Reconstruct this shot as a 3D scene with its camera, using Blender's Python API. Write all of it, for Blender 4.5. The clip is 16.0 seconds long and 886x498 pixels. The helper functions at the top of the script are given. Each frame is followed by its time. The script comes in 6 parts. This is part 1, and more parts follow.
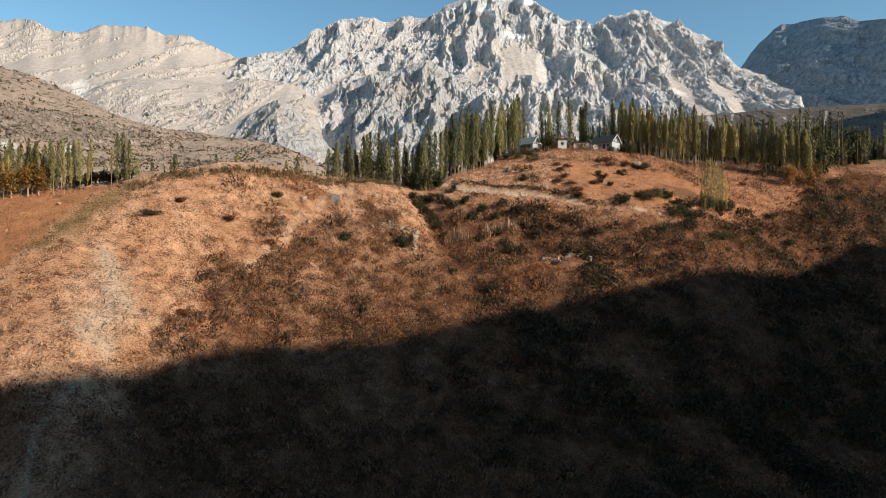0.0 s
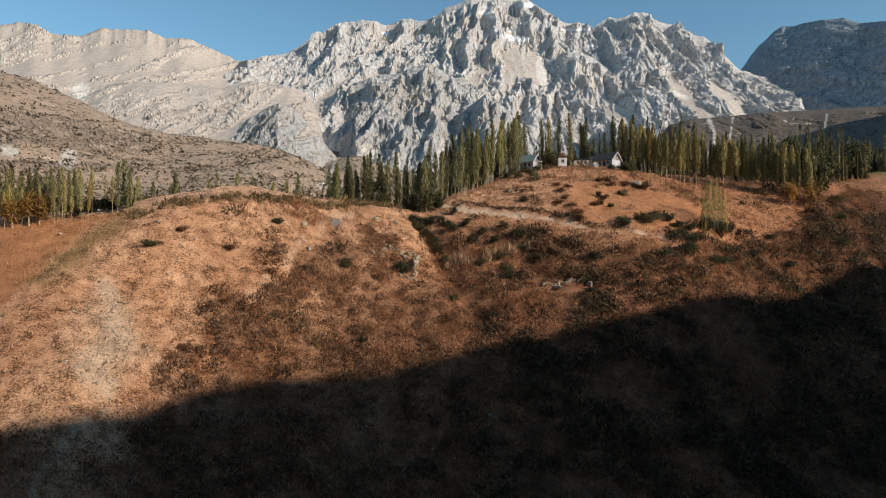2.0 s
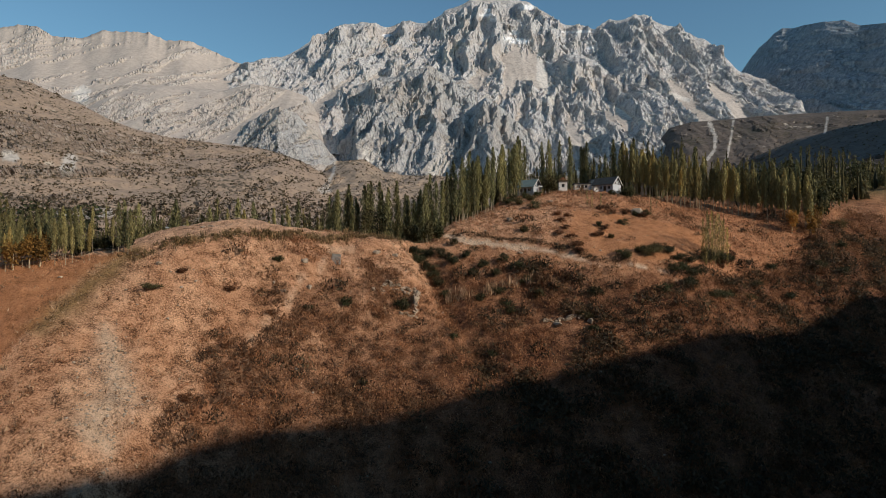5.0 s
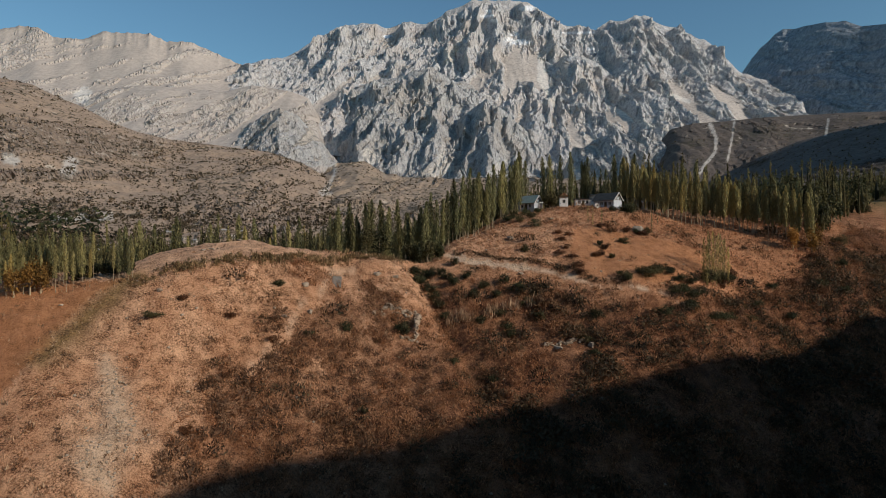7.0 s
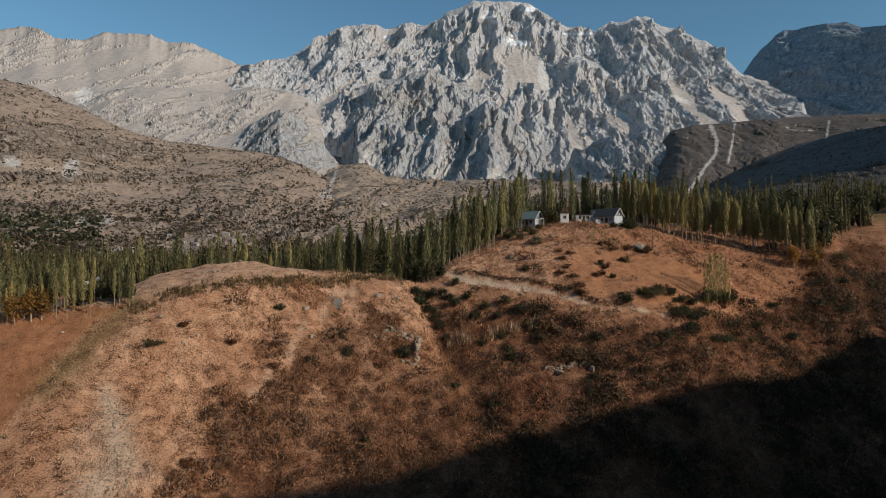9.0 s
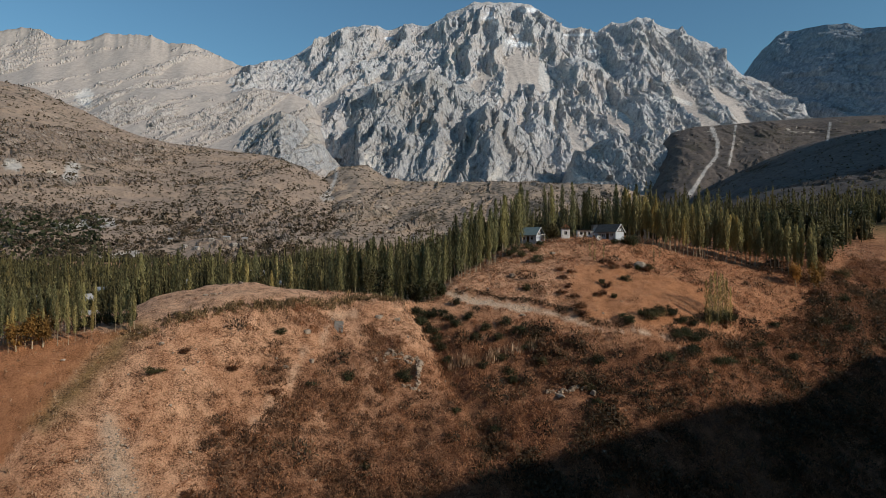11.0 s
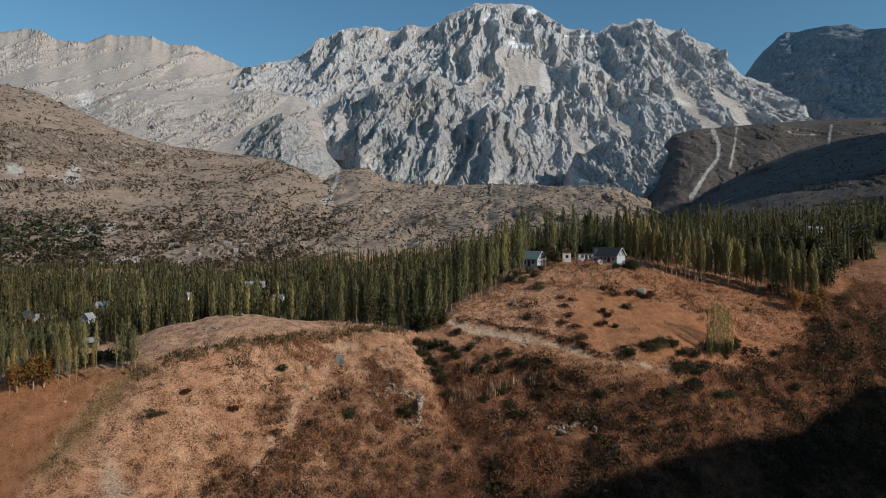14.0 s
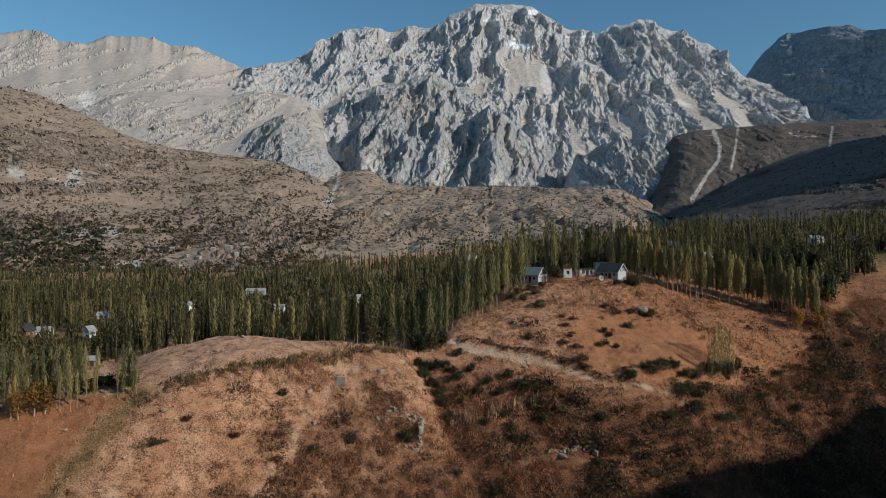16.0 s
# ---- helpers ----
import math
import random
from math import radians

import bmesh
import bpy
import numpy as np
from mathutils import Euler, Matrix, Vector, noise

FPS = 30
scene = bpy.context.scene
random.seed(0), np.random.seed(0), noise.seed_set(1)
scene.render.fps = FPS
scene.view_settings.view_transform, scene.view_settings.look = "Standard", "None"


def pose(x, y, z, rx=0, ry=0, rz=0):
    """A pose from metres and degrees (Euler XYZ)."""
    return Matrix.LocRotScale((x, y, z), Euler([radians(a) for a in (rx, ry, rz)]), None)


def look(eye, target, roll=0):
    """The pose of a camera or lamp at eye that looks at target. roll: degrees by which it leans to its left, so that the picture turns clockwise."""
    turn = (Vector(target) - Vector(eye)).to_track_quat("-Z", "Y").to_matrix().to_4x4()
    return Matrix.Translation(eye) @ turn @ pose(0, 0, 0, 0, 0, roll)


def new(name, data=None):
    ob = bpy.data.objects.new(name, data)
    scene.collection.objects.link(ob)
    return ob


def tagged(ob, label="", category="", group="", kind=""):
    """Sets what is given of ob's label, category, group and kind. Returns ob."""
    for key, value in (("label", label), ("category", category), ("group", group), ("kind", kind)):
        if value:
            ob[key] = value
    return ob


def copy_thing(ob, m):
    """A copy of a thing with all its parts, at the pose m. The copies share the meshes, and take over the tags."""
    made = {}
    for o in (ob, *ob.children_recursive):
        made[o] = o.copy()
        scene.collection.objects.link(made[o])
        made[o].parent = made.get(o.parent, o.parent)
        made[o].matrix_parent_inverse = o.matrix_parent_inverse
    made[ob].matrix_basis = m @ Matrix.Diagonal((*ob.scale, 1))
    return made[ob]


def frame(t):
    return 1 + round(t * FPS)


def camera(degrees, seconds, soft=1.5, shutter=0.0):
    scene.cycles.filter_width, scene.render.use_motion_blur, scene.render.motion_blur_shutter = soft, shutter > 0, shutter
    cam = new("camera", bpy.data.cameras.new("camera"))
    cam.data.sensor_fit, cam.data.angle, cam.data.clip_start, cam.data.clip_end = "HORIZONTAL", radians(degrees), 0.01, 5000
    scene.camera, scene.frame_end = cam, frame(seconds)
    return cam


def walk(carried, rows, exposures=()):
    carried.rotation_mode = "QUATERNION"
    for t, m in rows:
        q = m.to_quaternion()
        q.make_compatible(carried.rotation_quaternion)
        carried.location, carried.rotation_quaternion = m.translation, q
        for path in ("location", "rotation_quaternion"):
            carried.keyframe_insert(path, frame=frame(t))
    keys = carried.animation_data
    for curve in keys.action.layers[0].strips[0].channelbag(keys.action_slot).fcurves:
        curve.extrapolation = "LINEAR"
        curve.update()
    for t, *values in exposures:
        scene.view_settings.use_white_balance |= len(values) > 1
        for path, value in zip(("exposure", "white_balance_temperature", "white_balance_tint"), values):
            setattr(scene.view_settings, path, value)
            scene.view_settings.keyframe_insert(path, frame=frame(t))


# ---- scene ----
# ---- camera: a slow, level climb of forty metres ----
cam = camera(72.5, 16.0, soft=0.7)
METRES, EYE, TILT, LEAN, TURN = 40.0, 0.0, 0.0, 0.0, 0.0
ROWS = [
    (0.0, 0.0, 0.0, 0.0, 0.0, 0.0, -0.0),
    (0.5, 0.0, 0.0001, 0.0307, 0.01, 0.05, 0.03),
    (1.0, -0.0001, 0.0003, 0.0626, 0.03, 0.09, 0.04),
    (1.5, -0.0, -0.0, 0.094, 0.04, 0.13, 0.05),
    (2.0, 0.0002, -0.0008, 0.1257, 0.05, 0.16, 0.07),
    (2.5, 0.0004, -0.0009, 0.1553, 0.05, 0.18, 0.08),
    (3.0, 0.0006, -0.0014, 0.1874, 0.06, 0.2, 0.09),
    (3.5, 0.0006, -0.0013, 0.2197, 0.07, 0.2, 0.09),
    (4.0, 0.0006, -0.0013, 0.2521, 0.08, 0.21, 0.08),
    (6.5, 0.0007, 0.0002, 0.4083, 0.14, 0.24, 0.08),
    (7.0, 0.0004, 0.0004, 0.4395, 0.16, 0.24, 0.07),
    (7.5, 0.0, 0.0006, 0.4691, 0.17, 0.24, 0.05),
    (8.0, -0.0004, 0.0012, 0.5007, 0.19, 0.23, 0.04),
    (8.5, -0.001, 0.0013, 0.5323, 0.2, 0.24, 0.03),
    (9.0, -0.0015, 0.0013, 0.564, 0.2, 0.24, 0.02),
    (11.5, -0.0048, 0.0029, 0.7192, 0.28, 0.26, -0.02),
    (12.0, -0.0052, 0.003, 0.7508, 0.29, 0.26, -0.03),
    (12.5, -0.0054, 0.0032, 0.7803, 0.31, 0.26, -0.03),
    (13.0, -0.0055, 0.0034, 0.8119, 0.33, 0.26, -0.03),
    (13.5, -0.0061, 0.0042, 0.8435, 0.34, 0.27, -0.03),
    (14.0, -0.0063, 0.0047, 0.8752, 0.34, 0.25, -0.03),
    (14.5, -0.0067, 0.0051, 0.907, 0.36, 0.25, -0.03),
    (15.0, -0.0069, 0.0054, 0.9365, 0.38, 0.25, -0.03),
    (15.5, -0.0072, 0.0055, 0.9683, 0.39, 0.25, -0.04),
    (16.0, -0.0076, 0.006, 0.9999, 0.41, 0.25, -0.04),
]
walk(cam, [(t, pose(0, 0, EYE, TILT, LEAN, TURN) @ pose(METRES * x, METRES * y, METRES * z, 90 + pitch, roll, yaw)) for t, x, y, z, yaw, pitch, roll in ROWS],
     exposures=[(0.0, 0.56, 7150, 13), (4.0, 0.05, 7000, 13), (9.0, -0.17, 6720, 12), (16.0, -0.18, 6350, 10)])

# ---- light: a low sun behind the right shoulder, clear sky ----
SUN_EL, SUN_BACK = radians(25), radians(31)      # height; degrees behind due right
SUN_DIR = Vector((math.cos(SUN_EL) * math.cos(SUN_BACK), -math.cos(SUN_EL) * math.sin(SUN_BACK), math.sin(SUN_EL)))
world = bpy.data.worlds.new("sky")
scene.world = world
world.use_nodes = True
wn = world.node_tree.nodes
sky = wn.new("ShaderNodeTexSky")
sky.sky_type, sky.sun_disc = "NISHITA", False
sky.sun_elevation, sky.sun_rotation = SUN_EL, math.atan2(SUN_DIR.x, SUN_DIR.y)
sky.altitude, sky.air_density, sky.dust_density, sky.ozone_density = 300, 1.25, 0.35, 4.0
wn["Background"].inputs["Strength"].default_value = 0.107
tint = wn.new("ShaderNodeMix")                     # a slightly green-blue autumn sky
tint.data_type, tint.blend_type, tint.inputs[0].default_value, tint.inputs[7].default_value = "RGBA", "MULTIPLY", 1.0, (0.74, 1.0, 1.0, 1)
world.node_tree.links.new(sky.outputs[0], tint.inputs[6])
world.node_tree.links.new(tint.outputs[2], wn["Background"].inputs["Color"])
sun = new("sun", bpy.data.lights.new("sun", "SUN"))
sun.data.energy, sun.data.angle, sun.data.color = 3.7, radians(0.5), (1.0, 0.92, 0.81)
sun.matrix_world = look(SUN_DIR * 300, (0, 0, 0))

# ---- small tools ----
RNG = np.random.default_rng(7)


def part(name, data, material, parent=None, label="", smooth=False):
    """One mesh object, under a thing where parent is given. data: a bmesh or a mesh."""
    if isinstance(data, bmesh.types.BMesh):
        me = bpy.data.meshes.new(name)
        data.to_mesh(me)
        data.free()
    else:
        me = data
    if smooth:
        me.polygons.foreach_set("use_smooth", np.ones(len(me.polygons), dtype=bool))
    if material and not me.materials:
        me.materials.append(material)
    ob = new(name, me)
    if parent:
        ob.parent = parent
    return tagged(ob, label)


def arrays_mesh(name, verts, faces, attrs=None):
    """A mesh out of numpy arrays: vertices (n, 3), faces (m, 3 or 4), attributes on the vertices."""
    me = bpy.data.meshes.new(name)
    k = faces.shape[1]
    me.vertices.add(len(verts))
    me.vertices.foreach_set("co", np.ascontiguousarray(verts, dtype=np.float32).ravel())
    me.loops.add(faces.size)
    me.loops.foreach_set("vertex_index", np.ascontiguousarray(faces, dtype=np.int32).ravel())
    me.polygons.add(len(faces))
    me.polygons.foreach_set("loop_start", np.arange(0, faces.size, k, dtype=np.int32))
    for key, val in (attrs or {}).items():
        at = me.attributes.new(key, "FLOAT", "POINT")
        at.data.foreach_set("value", np.ascontiguousarray(val, dtype=np.float32).ravel())
    me.update(calc_edges=True)
    return me


def grid_faces(rows, cols, wrap=False):
    r, c = np.meshgrid(np.arange(rows - 1), np.arange(cols if wrap else cols - 1), indexing="ij")
    d = (c + 1) % cols
    return np.stack([r * cols + c, r * cols + d, (r + 1) * cols + d, (r + 1) * cols + c], -1).reshape(-1, 4)


def gnoise(x, y, seed=0):
    """Gradient noise on arrays, about -0.7 to 0.7."""
    xi, yi = np.floor(x).astype(np.int64), np.floor(y).astype(np.int64)
    fx, fy = x - xi, y - yi

    def corner(ix, iy, dx, dy):
        h = (ix * 374761393 + iy * 668265263 + seed * 974634777) & 0x7FFFFFFF
        h = ((h ^ (h >> 13)) * 1274126177) & 0x7FFFFFFF
        a = ((h ^ (h >> 16)) & 0xFFFF) * (2 * math.pi / 65536)
        return np.cos(a) * dx + np.sin(a) * dy

    sx, sy = fx ** 3 * (fx * (6 * fx - 15) + 10), fy ** 3 * (fy * (6 * fy - 15) + 10)
    a = corner(xi, yi, fx, fy) * (1 - sx) + corner(xi + 1, yi, fx - 1, fy) * sx
    b = corner(xi, yi + 1, fx, fy - 1) * (1 - sx) + corner(xi + 1, yi + 1, fx - 1, fy - 1) * sx
    return a * (1 - sy) + b * sy


def fbm(x, y, octaves=4, seed=0):
    return sum(gnoise(x * 2 ** i, y * 2 ** i, seed + i) / 2 ** i for i in range(octaves))


def ridged(x, y, octaves=6, seed=0, gain=0.55):
    """Sharp crests and hollow gullies, 0 to about 1."""
    total, amp, weight, norm = 0, 1.0, 1.0, 0.0
    for i in range(octaves):
        s = 1 - np.abs(gnoise(x * 2.05 ** i, y * 2.05 ** i, seed + 11 * i)) * 1.9
        s = np.clip(s, 0, 1) ** 2 * weight
        weight = np.clip(s * 1.6, 0.15, 1)
        total, norm, amp = total + s * amp, norm + amp, amp * gain
    return total / norm


def facets(x, y, seed=0):
    """Broken blocks: each cell of an uneven mosaic is a plane of its own height and tilt, about -0.9 to 0.9."""
    xi, yi = np.floor(x).astype(np.int64), np.floor(y).astype(np.int64)
    best, value = np.full(x.shape, 1e9), np.zeros(x.shape)
    for i in (-1, 0, 1):
        for j in (-1, 0, 1):
            h = ((xi + i) * 374761393 + (yi + j) * 668265263 + seed * 974634777) & 0x7FFFFFFF
            h = ((h ^ (h >> 13)) * 1274126177) & 0x7FFFFFFF
            h = h ^ (h >> 16)
            dx, dy = x - xi - i - (h & 255) / 255, y - yi - j - ((h >> 8) & 255) / 255
            d = dx * dx + dy * dy
            near_one = d < best
            best = np.where(near_one, d, best)
            value = np.where(near_one, ((h >> 4) & 255) / 255 - 0.5 + 1.1 * dx * (((h >> 12) & 255) / 128 - 1) + 1.1 * dy * (((h >> 17) & 255) / 128 - 1), value)
    return value


def smooth(a, b, x):
    t = np.clip((x - a) / (b - a), 0, 1)
    return t * t * (3 - 2 * t)


def line_distance(x, y, line):
    """Distance to a polyline on the plan, and how far along it (0 to 1) the nearest point lies."""
    best, along = np.full(np.shape(x), 1e9), np.zeros(np.shape(x))
    n = len(line) - 1
    for i, ((ax, ay), (bx, by)) in enumerate(zip(line, line[1:])):
        t = np.clip(((x - ax) * (bx - ax) + (y - ay) * (by - ay)) / ((bx - ax) ** 2 + (by - ay) ** 2), 0, 1)
        d = np.hypot(x - ax - t * (bx - ax), y - ay - t * (by - ay))
        along = np.where(d < best, (i + t) / n, along)
        best = np.minimum(d, best)
    return best, along


# ---- materials ----
def material(name, roughness=0.9):
    m = bpy.data.materials.new(name)
    m.use_nodes = True
    n, l = m.node_tree.nodes, m.node_tree.links
    bsdf = n["Principled BSDF"]
    bsdf.inputs["Roughness"].default_value = roughness
    bsdf.inputs["Specular IOR Level"].default_value = 0.25
    return m, n, l, bsdf


def noise_node(n, l, scale, detail=6, rough=0.6, stretch=None):
    geo = n.new("ShaderNodeNewGeometry")
    tex = n.new("ShaderNodeTexNoise")
    tex.inputs["Scale"].default_value, tex.inputs["Detail"].default_value, tex.inputs["Roughness"].default_value = scale, detail, rough
    if stretch:
        mp = n.new("ShaderNodeMapping")
        mp.inputs["Scale"].default_value = stretch
        l.new(geo.outputs["Position"], mp.inputs["Vector"])
        l.new(mp.outputs[0], tex.inputs["Vector"])
    else:
        l.new(geo.outputs["Position"], tex.inputs["Vector"])
    return tex.outputs["Fac"]


def ramp(n, l, fac, stops):
    r = n.new("ShaderNodeValToRGB")
    el = r.color_ramp.elements
    while len(el) < len(stops):
        el.new(0.5)
    for e, (p, c) in zip(el, stops):
        e.position, e.color = p, (*c, 1) if len(c) == 3 else c
    l.new(fac, r.inputs["Fac"])
    return r.outputs["Color"]


def mix(n, l, fac, a, b):
    m = n.new("ShaderNodeMix")
    m.data_type = "RGBA"
    for sock, v in ((m.inputs[0], fac), (m.inputs[6], a), (m.inputs[7], b)):
        if isinstance(v, bpy.types.NodeSocket):
            l.new(v, sock)
        else:
            sock.default_value = (*v, 1) if isinstance(v, tuple) else v
    return m.outputs[2]


def attr(n, key):
    a = n.new("ShaderNodeAttribute")
    a.attribute_name = key
    return a.outputs["Fac"]


def bump(n, l, bsdf, height, strength, distance):
    b = n.new("ShaderNodeBump")
    b.inputs["Strength"].default_value, b.inputs["Distance"].default_value = strength, distance
    l.new(height, b.inputs["Height"])
    l.new(b.outputs[0], bsdf.inputs["Normal"])


def math_node(n, l, op, a, b=0.0, clamp=False):
    m = n.new("ShaderNodeMath")
    m.operation, m.use_clamp = op, clamp
    for sock, v in zip(m.inputs, (a, b)):
        if isinstance(v, bpy.types.NodeSocket):
            l.new(v, sock)
        else:
            sock.default_value = v
    return m.outputs[0]


def ground_material():
    m, n, l, bsdf = material("dry_hillside", 0.95)
    big, grit = noise_node(n, l, 0.09, 5), noise_node(n, l, 3.4, 9, 0.82)
    patch = math_node(n, l, "MULTIPLY", math_node(n, l, "SUBTRACT", noise_node(n, l, 0.42, 4, 0.6), 0.5), 0.42)
    fine = math_node(n, l, "ADD", grit, patch)
    grass = ramp(n, l, big, [(0.35, (0.24, 0.09, 0.038)), (0.5, (0.38, 0.168, 0.08)), (0.68, (0.47, 0.24, 0.128))])
    tuft = ramp(n, l, fine, [(0.40, (0.07, 0.03, 0.015)), (0.47, (0.385, 0.16, 0.072)), (0.58, (0.62, 0.31, 0.16))])
    col = mix(n, l, 0.68, grass, tuft)
    hay = ramp(n, l, fine, [(0.40, (0.085, 0.042, 0.022)), (0.465, (0.425, 0.217, 0.116)), (0.58, (0.79, 0.462, 0.275))])
    col = mix(n, l, attr(n, "straw"), col, hay)
    soil = ramp(n, l, fine, [(0.36, (0.17, 0.075, 0.034)), (0.48, (0.445, 0.188, 0.080)), (0.64, (0.56, 0.265, 0.125))])
    col = mix(n, l, attr(n, "field"), col, soil)
    stone = ramp(n, l, fine, [(0.36, (0.24, 0.165, 0.11)), (0.47, (0.60, 0.435, 0.30)), (0.64, (0.79, 0.595, 0.42))])
    col = mix(n, l, attr(n, "scree"), col, stone)
    # scrub colour, with the shade under and between its shrubs painted in
    scrub = ramp(n, l, fine, [(0.40, (0.045, 0.021, 0.011)), (0.52, (0.185, 0.080, 0.040)), (0.66, (0.33, 0.150, 0.074))])
    col = mix(n, l, attr(n, "scrub"), col, scrub)
    green = ramp(n, l, fine, [(0.40, (0.080, 0.052, 0.021)), (0.62, (0.34, 0.212, 0.082))])
    col = mix(n, l, attr(n, "green"), col, green)
    l.new(col, bsdf.inputs["Base Color"])
    bump(n, l, bsdf, fine, 0.9, 0.5)
    return m


def rock_material(name, pale, mid, tan, grass, flat=(0.62, 0.86), scrub=0.0, grain=1.0):
    """Limestone on steep faces, dry grass and scree where it lies flatter, dark scrub in patches."""
    m, n, l, bsdf = material(name, 0.95)
    big, fine = noise_node(n, l, 0.006, 6), noise_node(n, l, 0.045, 10, 0.72)
    streak = noise_node(n, l, 0.04, 9, 0.74, (1, 1, 0.35))
    col = ramp(n, l, streak, [(0.34, tuple(0.55 * c for c in mid)), (0.46, mid), (0.60, pale)])
    col = mix(n, l, ramp(n, l, big, [(0.45, (0, 0, 0)), (0.65, (0.55, 0.55, 0.55))]), col, tan)
    geo = n.new("ShaderNodeNewGeometry")
    sep = n.new("ShaderNodeSeparateXYZ")
    l.new(geo.outputs["Normal"], sep.inputs[0])
    wob = math_node(n, l, "ADD", sep.outputs["Z"], math_node(n, l, "MULTIPLY", math_node(n, l, "SUBTRACT", fine, 0.5), 0.35))
    turf = ramp(n, l, fine, [(0.3, tuple(0.7 * c for c in grass)), (0.65, grass)])
    col = mix(n, l, ramp(n, l, wob, [(flat[0], (0, 0, 0)), (flat[1], (1, 1, 1))]), col, turf)
    col = mix(n, l, math_node(n, l, "MULTIPLY", attr(n, "turf"), 0.75), col, turf)
    if scrub:
        dots = noise_node(n, l, 0.11, 5, 0.65)
        where = noise_node(n, l, 0.009, 4)
        amount = math_node(n, l, "ADD", dots, math_node(n, l, "MULTIPLY", math_node(n, l, "SUBTRACT", where, 0.5), 0.7))
        scar = noise_node(n, l, 0.014, 7, 0.7)
        col = mix(n, l, ramp(n, l, scar, [(0.63, (0, 0, 0)), (0.68, (0.8, 0.8, 0.8))]), col, (0.50, 0.43, 0.35))
        col = mix(n, l, ramp(n, l, amount, [(0.60 - scrub, (0, 0, 0)), (0.66 - scrub, (0.9, 0.9, 0.9))]), col, (0.07, 0.06, 0.042))
    col = mix(n, l, attr(n, "pale"), col, ramp(n, l, fine, [(0.3, (0.34, 0.305, 0.265)), (0.7, (0.53, 0.485, 0.43))] if grass[2] < 0.3 else [(0.3, (0.50, 0.47, 0.435)), (0.7, (0.67, 0.635, 0.59))]))
    if name == "summit_limestone":
        snow = n.new("ShaderNodeAttribute")
        snow.attribute_name = "snow"
        col = mix(n, l, snow.outputs["Fac"], col, (0.85, 0.86, 0.88))
    grit = n.new("ShaderNodeMix")                  # weathering of single ledges and blocks
    grit.data_type, grit.blend_type, grit.inputs[0].default_value = "RGBA", "MULTIPLY", grain
    l.new(col, grit.inputs[6])
    l.new(ramp(n, l, noise_node(n, l, 0.085, 6, 0.85), [(0.40, (0.62, 0.64, 0.68)), (0.50, (1.04, 1.04, 1.04)), (0.62, (1.22, 1.2, 1.17))]), grit.inputs[7])
    l.new(grit.outputs[2], bsdf.inputs["Base Color"])
    bump(n, l, bsdf, math_node(n, l, "MULTIPLY", math_node(n, l, "ADD", streak, math_node(n, l, "MULTIPLY", noise_node(n, l, 0.13, 7, 0.8), 0.7)), math_node(n, l, "SUBTRACT", 1.0, math_node(n, l, "MULTIPLY", attr(n, "turf"), 0.93))), 0.9, 11.0)
    return m


def leaf_material(name, dark, lit, autumn, own_tone=False):
    m, n, l, bsdf = material(name, 0.7)
    if own_tone:
        tone = attr(n, "tone")
    else:
        tone = n.new("ShaderNodeObjectInfo").outputs["Random"]
    geo = n.new("ShaderNodeNewGeometry")
    leaf = ramp(n, l, geo.outputs["Random Per Island"], [(0.0, dark), (1.0, lit)])
    warm = ramp(n, l, tone, [(0.55, (0, 0, 0)), (1.0, (0.8, 0.8, 0.8))])
    shade = math_node(n, l, "FRACT", math_node(n, l, "MULTIPLY", tone, 7.3))
    own = ramp(n, l, shade, [(0.0, (0.5, 0.5, 0.5)), (1.0, (1.2, 1.2, 1.2))])
    both = n.new("ShaderNodeMix")
    both.data_type, both.blend_type, both.inputs[0].default_value = "RGBA", "MULTIPLY", 1.0
    l.new(mix(n, l, warm, leaf, autumn), both.inputs[6])
    l.new(own, both.inputs[7])
    l.new(both.outputs[2], bsdf.inputs["Base Color"])
    thin = n.new("ShaderNodeBsdfTranslucent")
    l.new(both.outputs[2], thin.inputs["Color"])
    blend = n.new("ShaderNodeMixShader")
    blend.inputs[0].default_value = 0.38
    l.new(bsdf.outputs[0], blend.inputs[1])
    l.new(thin.outputs[0], blend.inputs[2])
    l.new(blend.outputs[0], n["Material Output"].inputs["Surface"])
    return m


def plain_material(name, a, b, scale=3.0, roughness=0.8, metallic=0.0, relief=0.02):
    m, n, l, bsdf = material(name, roughness)
    bsdf.inputs["Specular IOR Level"].default_value = 0.04 if roughness > 0.7 else 0.25
    f = noise_node(n, l, scale, 6, 0.65)
    l.new(ramp(n, l, f, [(0.3, a), (0.7, b)]), bsdf.inputs["Base Color"])
    bsdf.inputs["Metallic"].default_value = metallic
    bump(n, l, bsdf, f, 0.4, relief)
    return m


GROUND = ground_material()
SUMMIT = rock_material("summit_limestone", (0.600, 0.590, 0.590), (0.455, 0.458, 0.470), (0.520, 0.450, 0.398), (0.490, 0.425, 0.370), (0.70, 0.92))
CLIFF = rock_material("cliff_limestone", (0.530, 0.526, 0.522), (0.375, 0.378, 0.384), (0.430, 0.370, 0.315), (0.430, 0.370, 0.305), (0.70, 0.92))
PALE = rock_material("pale_limestone", (0.570, 0.525, 0.490), (0.490, 0.442, 0.407), (0.500, 0.434, 0.386), (0.505, 0.436, 0.382), (0.55, 0.85), 0.0, 0.35)
FOOT = rock_material("foothill_turf", (0.44, 0.37, 0.305), (0.265, 0.222, 0.183), (0.30, 0.230, 0.168), (0.350, 0.264, 0.194), (0.45, 0.66), 0.06)
